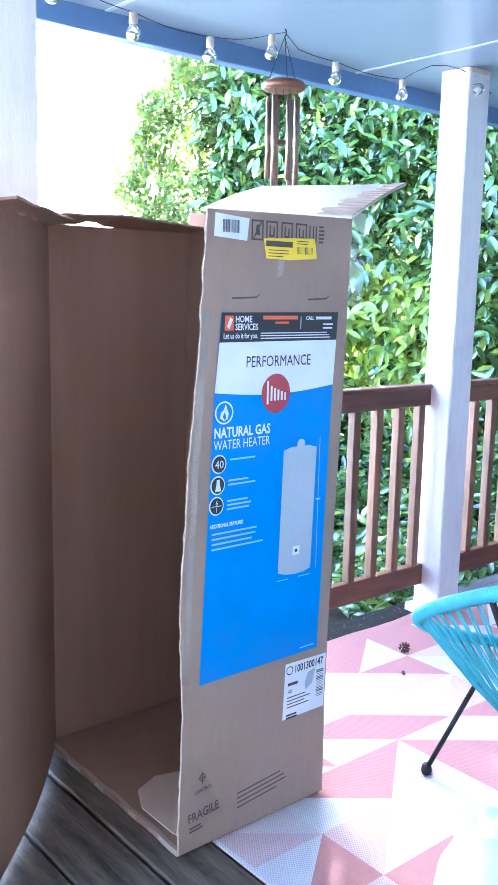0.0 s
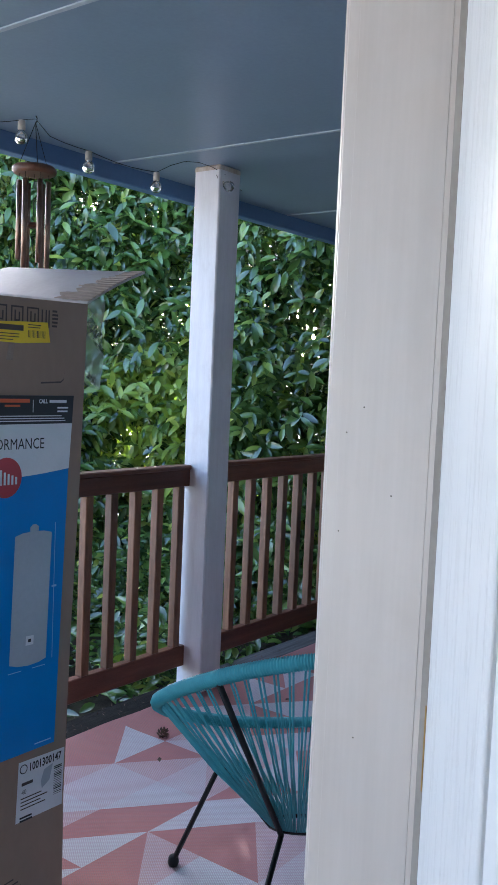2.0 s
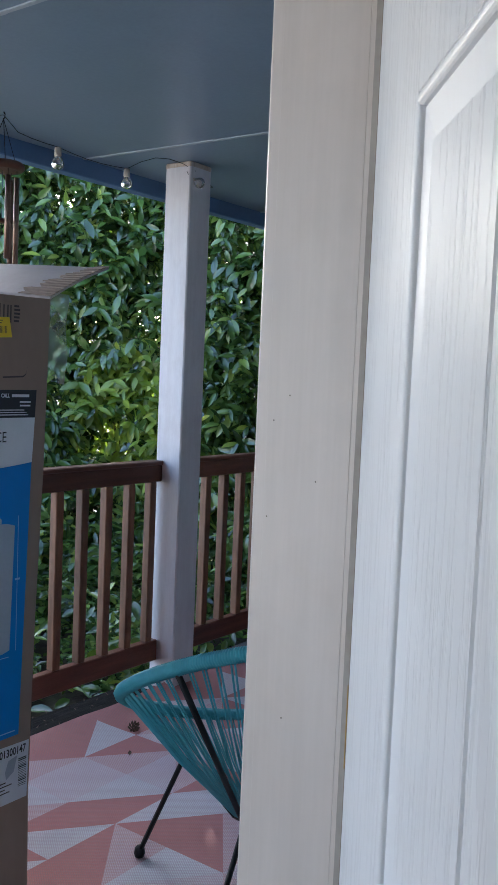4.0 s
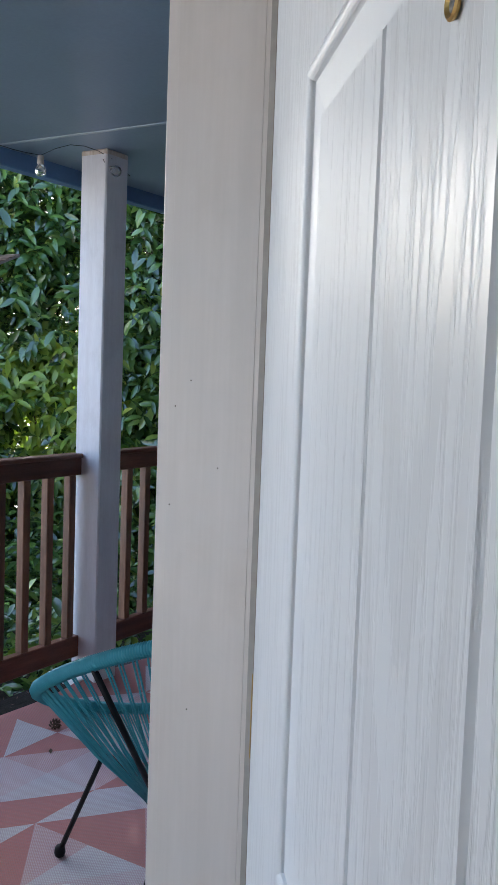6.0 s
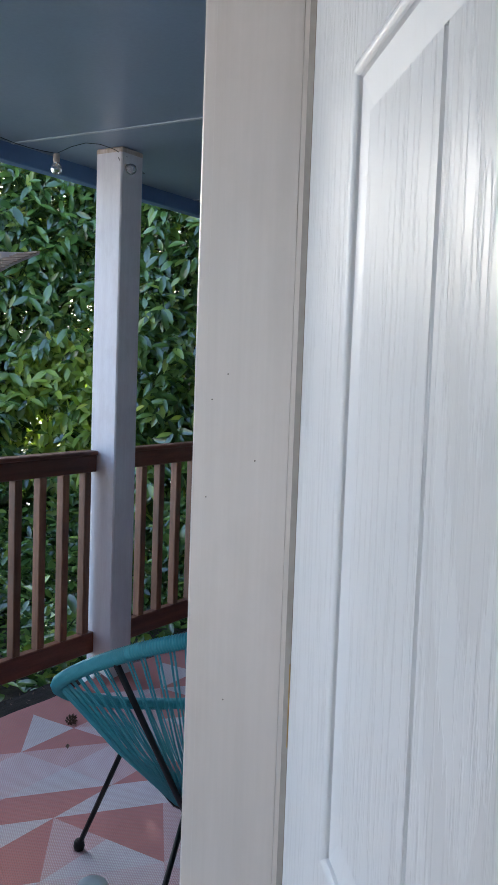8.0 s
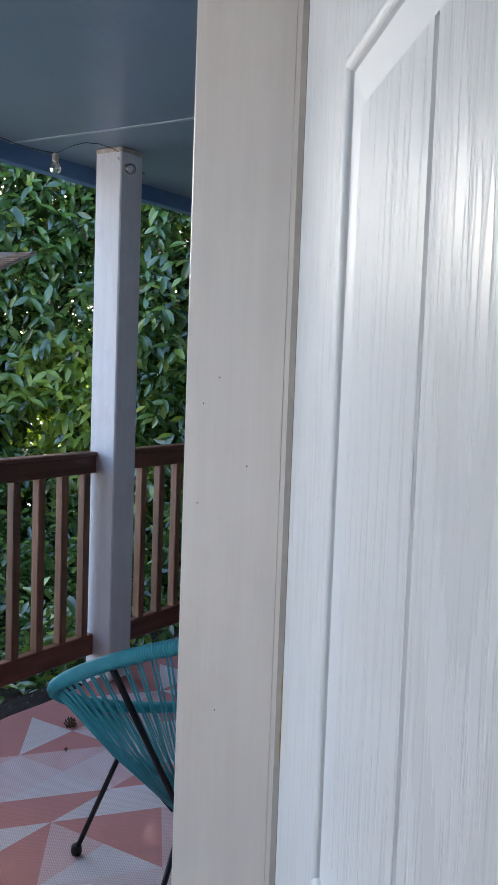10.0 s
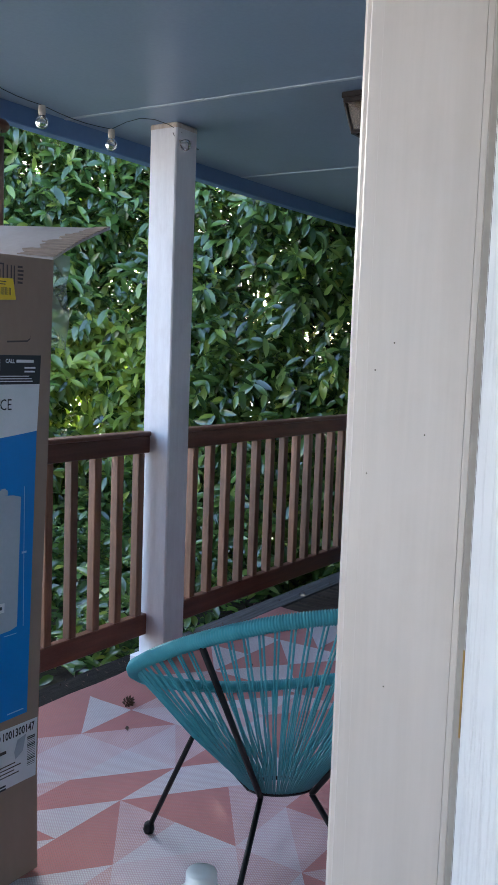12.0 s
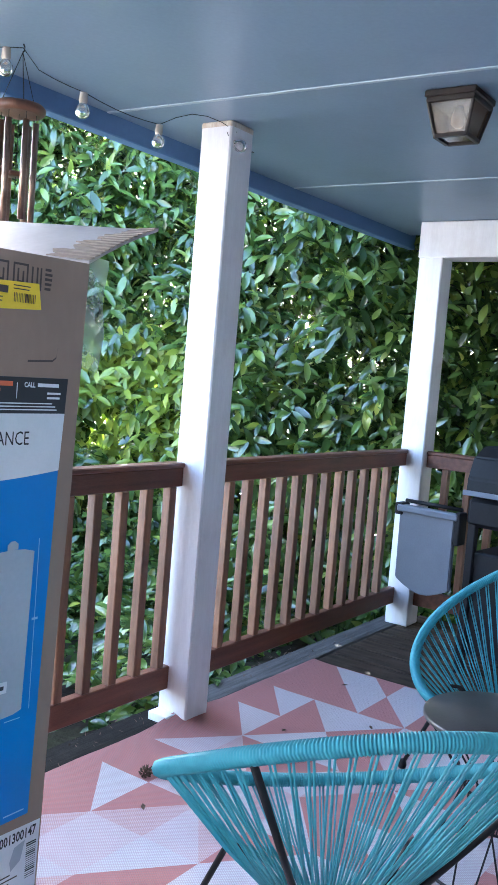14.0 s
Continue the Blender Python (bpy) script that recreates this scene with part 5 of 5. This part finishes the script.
# ---- string chairs ----
def string_chair(at, heading):
    """Round lounge chair: a tilted steel hoop wrapped in cord, cords drawn down to a small ring, splayed legs. Local x is forwards."""
    c = thing("lounge_chair", "round turquoise string lounge chair on black steel legs", "chair", at, heading, group="string chairs")
    A, B, CX, ZC, SL = 0.432, 0.394, 0.018, 0.585, 0.49

    def rim(a, r=1.0):
        x = A * math.cos(a)
        return Vector((CX + r * x, r * B * math.sin(a) * (1 + 0.06 * math.cos(a)), ZC - SL * x * r + (-0.022 if math.cos(a) > 0 else 0.03) * math.cos(a) ** 2))
    n = 1600
    pts = [rim(2 * math.pi * k / n) for k in range(n)]
    part("hoop", tube(pts, 0.016, 8, True, None, [(0.0150, 0.0166, 0.0182, 0.0166)[k % 4] for k in range(n)]), M["cord"], c, "hoop wrapped in turquoise cord", True)
    RC, RR, RZ = Vector((0.115, 0, 0)), 0.084, 0.208
    ringp = lambda a: Vector((RC.x + RR * math.cos(a), RR * math.sin(a), RZ - 0.02 * math.cos(a)))
    part("ring", tube([ringp(2 * math.pi * k / 40) for k in range(40)], 0.006, 8, True), M["black_steel"], c, "", True)
    r = random.Random(3)
    m = 70
    for k in range(m):
        a = 2 * math.pi * (k + 0.5) / m
        for s in (-1, 1):
            a1 = a + s * 0.011
            a2 = a + s * 0.020 + r.uniform(-0.01, 0.01)
            p0, p1 = rim(a1), ringp(a2)
            sag = Vector((r.uniform(-0.003, 0.003), r.uniform(-0.003, 0.003), -0.012))
            part("cord", tube([p0, p0.lerp(p1, 0.5) + sag, p1], 0.0025, 5), M["cord"], c, "", True)
    for s in (-1, 1):
        up = rim(math.radians(s * 132))
        j = ringp(math.radians(s * 137))
        foot = Vector((-0.215, s * 0.195, 0.014))
        part("support", tube([up - Vector((0, 0, 0.012)), j + Vector((-0.012, s * 0.010, -0.004))], 0.0075, 8), M["black_steel"], c, "", True)
        lg = part("leg", tube([j + Vector((-0.012, s * 0.010, -0.004)), foot], 0.0075, 8), M["black_steel"], c, "", True)
        part("foot_cap", lathe([(0.004, -0.014), (0.013, -0.014), (0.016, -0.004), (0.014, 0.010), (0.009, 0.016)], 12, None, foot), M["black_steel"], lg, "black plastic foot cap", True)
        ff = Vector((0.303, s * 0.322, 0.014))
        jf = ringp(math.radians(s * 100))
        knee = Vector((0.208, s * 0.216, 0.324))
        lg = part("leg", tube([jf, knee + Vector((-0.02, -s * 0.02, 0.0)), knee, knee.lerp(ff, 0.08), ff], 0.0075, 8), M["black_steel"], c, "", True)
        part("foot_cap", lathe([(0.004, -0.014), (0.013, -0.014), (0.016, -0.004), (0.014, 0.010), (0.009, 0.016)], 12, None, ff), M["black_steel"], lg, "black plastic foot cap", True)
    return c


first_chair = string_chair((2.833, 1.298, 0.006), 45)
copy_thing(first_chair, pose(4.32, 1.36, 0.006, 0, 0, 158))


# ---- side table ----
def wire_table(at):
    t = thing("side_table", "round dark metal side table on a black wire base", "table", at)
    part("tabletop", lathe([(0.05, 0.424), (0.212, 0.424), (0.220, 0.430), (0.220, 0.440), (0.216, 0.443), (0.05, 0.443)], 48), M["table_top"], t, "", True)
    for z, r in ((0.420, 0.20), (0.235, 0.085), (0.008, 0.19)):
        part("hoop", tube([(r * math.cos(2 * math.pi * k / 40), r * math.sin(2 * math.pi * k / 40), z) for k in range(40)], 0.0045, 6, True), M["black_steel"], t, "", True)
    for k in range(18):
        a = 2 * math.pi * k / 18
        for s in (-1, 1):
            b = a + s * 0.9
            p = [(0.20 * math.cos(a), 0.20 * math.sin(a), 0.420), (0.088 * math.cos((a + b) / 2), 0.088 * math.sin((a + b) / 2), 0.235), (0.19 * math.cos(b), 0.19 * math.sin(b), 0.008)]
            if (k + s) % 2:
                part("wire", tube(p, 0.003, 5), M["black_steel"], t)
    return t


wire_table((3.72, 1.30, 0.006))


# ---- jug on a low stool ----
stool = thing("stool", "plain low wooden stool", "stool", (2.03, 0.99, 0))
part("seat", slab(-0.15, 0.15, -0.13, 0.13, 0.235, 0.263, 0.006), M["baluster_wood"], stool)
for sx in (-1, 1):
    for sy in (-1, 1):
        part("leg", slab(sx * 0.12 - 0.016, sx * 0.12 + 0.016, sy * 0.10 - 0.016, sy * 0.10 + 0.016, 0.0, 0.235, 0.003), M["baluster_wood"], stool)
jug = thing("bottle", "cloudy pale green plastic bottle with white cap", "bottle", (2.025, 0.990, 0.264))
part("body", lathe([(0.05, 0.0), (0.082, 0.0), (0.088, 0.012), (0.088, 0.15), (0.082, 0.19), (0.060, 0.232), (0.036, 0.256), (0.020, 0.264), (0.019, 0.275), (0.010, 0.275)], 32), M["bottle_plastic"], jug, "", True)
part("cap", lathe([(0.010, 0.262), (0.0265, 0.262), (0.0265, 0.267), (0.0245, 0.269), (0.0240, 0.288), (0.0225, 0.291), (0.008, 0.2915)], 32), M["cap_plastic"], jug, "white ribbed screw cap", True)
lab = bmesh.new()
for k in range(14):
    a0, a1 = math.radians(120 + k * 9), math.radians(129 + k * 9)
    lab.faces.new([lab.verts.new((0.0892 * math.cos(a), 0.0892 * math.sin(a), z)) for a, z in ((a0, 0.05), (a1, 0.05), (a1, 0.15), (a0, 0.15))])
part("label", lab, M["ink_red"], jug, "red paper label")


# ---- wind chime ----
chime = thing("wind_chime", "wind chime with bronze tubes under a wooden disc", "wind chime", (3.045, 2.70, 1.70))
part("disc", lathe([(0.05, 0.368), (0.071, 0.368), (0.077, 0.376), (0.077, 0.386), (0.069, 0.395), (0.03, 0.398)], 32), M["chime_wood"], chime, "stained wooden disc", True)
for k in range(6):
    a = 2 * math.pi * k / 6 + 0.25
    x, y = 0.050 * math.cos(a), 0.050 * math.sin(a)
    low = 0.02 + 0.05 * ((k * 2) % 5) / 4
    part("tube", tube([(x, y, low), (x, y, 0.345)], 0.0095, 12), M["bronze"], chime, "bronze tube", True)
    part("string", tube([(x, y, 0.345), (x, y, 0.37)], 0.0012, 4), M["black_steel"], chime)
part("clapper", lathe([(0.008, 0.185), (0.030, 0.185), (0.033, 0.191), (0.030, 0.198), (0.008, 0.198)], 20), M["chime_wood"], chime, "small wooden clapper", True)
part("string", tube([(0, 0, 0.10), (0, 0, 0.37)], 0.0012, 4), M["black_steel"], chime)
for k in range(3):
    a = 2 * math.pi * k / 3
    part("hanger", tube([(0.06 * math.cos(a), 0.06 * math.sin(a), 0.395), (0, 0, 0.545)], 0.0014, 4), M["black_steel"], chime, "black hanging cord")
part("hook", tube([(0, 0, 0.545), (0.006, 0, 0.552), (0.006, 0, 0.562), (0, 0, 0.5695)], 0.0022, 6), M["black_steel"], chime)


# ---- string lights ----
lights = thing("string_lights", "festoon string of clear bulbs along the eave", "string lights", (0, 0, 0))
BULBS = [(1.62, 2.71, 2.19), (1.90, 2.71, 2.20), (2.158, 2.70, 2.207), (2.430, 2.70, 2.157), (2.722, 2.70, 2.142), (2.985, 2.70, 2.198), (3.296, 2.70, 2.163), (3.663, 2.70, 2.161), (3.925, 2.555, 2.19)]
wire_pts = []
for i, (x, y, z) in enumerate(BULBS):
    top = Vector((x, y, z + 0.042))
    wire_pts.append(top)
    if i < len(BULBS) - 1:
        nxt = Vector(BULBS[i + 1]) + Vector((0, 0, 0.042))
        for f in (0.2, 0.4, 0.6, 0.8):
            p = top.lerp(nxt, f)
            peak = 0.05 if i == 7 else -0.012
            p.z = min(CEIL - 0.004, p.z + peak * math.sin(math.pi * f))
            if i == 5 and f < 0.3:
                p = Vector((3.045, 2.70, CEIL - 0.012))
            wire_pts.append(p)
part("wire", tube(wire_pts, 0.0013, 6), M["black_steel"], lights, "thin dark wire", True)
loop = [(3.885 + 0.0, 2.57, 2.225), (3.90, 2.565, 2.20), (3.95, 2.562, 2.17), (4.05, 2.562, 2.19), (4.055, 2.60, 2.215), (4.05, 2.66, 2.23)]
part("wire", tube(loop, 0.0014, 6), M["black_steel"], lights, "thin dark wire", True)
for x, y, z in BULBS:
    at_post = x > 3.9
    sk = part("socket", lathe([(0.006, 0.042), (0.0125, 0.040), (0.0135, 0.012), (0.011, 0.006), (0.006, 0.006)], 14), M["socket"], lights, "cream lamp socket", True)
    sk.matrix_basis = pose(x, y, z, 70, 0, -145) if at_post else pose(x, y, z, 0, 0, 40)
    gl = part("bulb", lathe([(0.010, 0.008), (0.013, 0.003), (0.0205, -0.008), (0.0230, -0.019), (0.0205, -0.030), (0.012, -0.038), (0.002, -0.0405)], 18), M["bulb_glass"], lights, "clear round glass bulb", True)
    gl.matrix_basis = pose(x, y, z, 70, 0, -145) if at_post else pose(x, y, z)


# ---- ceiling lantern ----
lantern = thing("ceiling_lantern", "square dark bronze lantern with frosted glass panes", "ceiling lamp", (3.905, 1.690, 2.108))
part("top_plate", slab(-0.083, 0.083, -0.083, 0.083, 0.140, 0.160, 0.003), M["lamp_metal"], lantern)
part("skirt", slab(-0.078, 0.078, -0.078, 0.078, 0.124, 0.140, 0.002), M["lamp_metal"], lantern)
T, Bt, ZT, ZB = 0.072, 0.050, 0.124, 0.028
for k in range(4):
    a = math.pi / 2 * k
    rot = Matrix.Rotation(a, 4, "Z")
    bar = bmesh.new()
    tube([(T, T, ZT), (Bt, Bt, ZB)], 0.0062, 6, False, bar)
    bmesh.ops.transform(bar, verts=bar.verts, matrix=rot)
    part("corner_bar", bar, M["lamp_metal"], lantern)
    bar = bmesh.new()
    slab(-Bt, Bt, Bt - 0.006, Bt + 0.006, ZB - 0.006, ZB + 0.006, 0, bar)
    bmesh.ops.transform(bar, verts=bar.verts, matrix=rot)
    part("bottom_bar", bar, M["lamp_metal"], lantern)
    pane = bmesh.new()
    sheet([(-T, T - 0.002, ZT), (T, T - 0.002, ZT), (Bt, Bt - 0.002, ZB), (-Bt, Bt - 0.002, ZB)], -0.003, Vector((0, 1, 0)), pane)
    bmesh.ops.transform(pane, verts=pane.verts, matrix=rot)
    part("pane", pane, M["lamp_glass"], lantern, "seeded glass pane")
part("pane", slab(-Bt + 0.004, Bt - 0.004, -Bt + 0.004, Bt - 0.004, ZB - 0.001, ZB + 0.002), M["lamp_glass"], lantern, "clear glass base pane")
part("bulb", lathe([(0.012, 0.135), (0.014, 0.115), (0.022, 0.090), (0.020, 0.072), (0.012, 0.062), (0.002, 0.060)], 18), M["cap_plastic"], lantern, "unlit white bulb", True)


# ---- grill ----
grill = thing("gas_grill", "black gas grill with its grey side shelf folded down", "grill", (5.42, 1.745, 0.0), -6)
part("cart", slab(-0.10, 0.34, -0.40, 0.28, 0.10, 0.60, 0.01), M["grill_black"], grill, "black cart panel")
for sx, sy in ((-0.10, -0.40), (-0.10, 0.28), (0.34, -0.40), (0.34, 0.28)):
    part("leg", slab(sx - 0.02, sx + 0.02, sy - 0.02, sy + 0.02, 0.0, 0.78, 0.004), M["grill_black"], grill)
part("firebox", slab(-0.13, 0.38, -0.43, 0.31, 0.72, 0.86, 0.02), M["grill_black"], grill)
lid = bmesh.new()
prof = [(-0.14, 0.875), (-0.135, 0.95), (-0.09, 1.05), (0.0, 1.10), (0.20, 1.10), (0.34, 1.02), (0.38, 0.875)]
sheet([(x, 0.32, z) for x, z in prof], -0.76, Vector((0, 1, 0)), lid)
bmesh.ops.bevel(lid, geom=list(lid.edges), offset=0.010, segments=2, affect="EDGES")
lid_ob = part("lid", lid, M["grill_black"], grill, "black enamelled hood")
part("lid_trim", slab(-0.150, -0.138, -0.45, 0.33, 0.868, 0.892, 0.003), M["grill_grey"], lid_ob, "grey lower edge of the hood")
part("badge", slab(-0.146, -0.136, -0.10, 0.10, 0.93, 0.985, 0.002), M["grill_plate"], lid_ob, "blank metal badge plate")
part("handle", tube([(-0.14, -0.25, 0.93), (-0.19, -0.25, 0.92), (-0.19, 0.05, 0.92), (-0.14, 0.05, 0.93)], 0.011, 8), M["grill_black"], lid_ob, "", True)
shelf = bmesh.new()
out = [(0.355, 0.775), (0.660, 0.785), (0.655, 0.42)] + [(0.655 - 0.30 * f, 0.42 - 0.055 * math.sin(math.pi * f) - 0.01 * f) for f in (0.15, 0.35, 0.5, 0.65, 0.85)] + [(0.352, 0.41)]
sheet([(-0.125, y, z) for y, z in out], 0.03, Vector((1, 0, 0)), shelf)
bmesh.ops.bevel(shelf, geom=list(shelf.edges), offset=0.006, segments=2, affect="EDGES")
sh_ob = part("side_shelf", shelf, M["grill_grey"], grill, "grey plastic side shelf hanging down")
sh_ob.location = (0.0, 0.014, -0.026)
part("shelf_rim", slab(-0.142, -0.085, 0.335, 0.670, 0.758, 0.792, 0.006), M["grill_grey"], sh_ob)
part("bracket", slab(-0.135, -0.06, 0.640, 0.685, 0.74, 0.80, 0.006), M["grill_black"], sh_ob, "black plastic bracket")
part("bracket", slab(-0.135, -0.06, 0.320, 0.352, 0.64, 0.80, 0.006), M["grill_black"], sh_ob, "black plastic bracket")
part("tool_rail", tube([(-0.07, 0.345, 0.808), (-0.07, 0.66, 0.808)], 0.010, 8), M["grill_black"], sh_ob, "", True)


# ---- small litter ----
cone = thing("pine_cone", "small dry brown cone lying on the rug", "cone", (3.462, 2.375, 0.006))
rc2 = random.Random(8)
body = bmesh.new()
for k in range(30):
    a, h = k * 2.4, k / 30
    r = 0.009 * math.sin(math.pi * (0.15 + 0.8 * h))
    p = Vector((0.036 * (h - 0.5), r * math.cos(a), 0.014 + r * math.sin(a)))
    d = Vector((0.3, math.cos(a), math.sin(a) * 0.8)).normalized()
    tube([p, p + d * 0.008, p + d * 0.016], 0.004, 5, False, body, [0.002, 0.004, 0.0006])
part("scales", body, M["twig"], cone)
litter_mesh = bmesh.new()
for k in range(620):
    x, y = rc2.uniform(2.5, 6.0), (rc2.uniform(2.63, 2.765) if k < 150 else rc2.uniform(2.78, 3.4))
    z = 0.004 if y < 2.766 else -0.35
    a = rc2.uniform(0, 6.28)
    l = rc2.uniform(0.004, 0.012) if k < 150 else rc2.uniform(0.01, 0.03)
    q = Vector((math.cos(a) * l, math.sin(a) * l, rc2.uniform(0, 0.01)))
    s = Vector((-q.y, q.x, 0)) * 0.3
    p = Vector((x, y, z))
    litter_mesh.faces.new([litter_mesh.verts.new(v) for v in (p - q, p + s, p + q, p - s)])
tagged(link_mesh("leaf_litter", litter_mesh, M["twig"]), "dry leaves and twigs scattered by the railing", "leaf litter", kind="stuff")
for k, (x, y) in enumerate(((4.12, 2.25), (4.40, 2.02), (3.30, 2.24), (3.72, 2.30), (4.75, 2.33))):
    lf = bmesh.new()
    for s in range(3):
        u = Vector((math.cos(k + s), math.sin(k * 2 + s), 0)) * 0.016
        v = Vector((-u.y, u.x, 0)) * 0.35
        lf.faces.new([lf.verts.new(w) for w in (-u, v + Vector((0, 0, 0.003)), u, -v)])
    ob = tagged(link_mesh("dry_leaf", lf, M["twig"]), "small dry leaf lying on the rug", "leaf", group="dry leaves")
    ob.location = (x, y, 0.0085)


# ---- deck boards ----
board = bpy.data.meshes.new("deck_board")
bm = slab(0.0, 0.168, 0.0, 1.955, -0.038, 0.0, 0.005)
bm.to_mesh(board)
bm.free()
board.materials.append(M["deck_wood"])
rb = random.Random(3)
x = -1.927
while x < 6.05:
    ob = new("deck_board", board)
    ob.parent = deck
    ob.location = (x, 0.662, rb.uniform(-0.0025, 0.0))
    x += 0.177
# edge boards: near-black up to x = 4.045, lighter grey beyond
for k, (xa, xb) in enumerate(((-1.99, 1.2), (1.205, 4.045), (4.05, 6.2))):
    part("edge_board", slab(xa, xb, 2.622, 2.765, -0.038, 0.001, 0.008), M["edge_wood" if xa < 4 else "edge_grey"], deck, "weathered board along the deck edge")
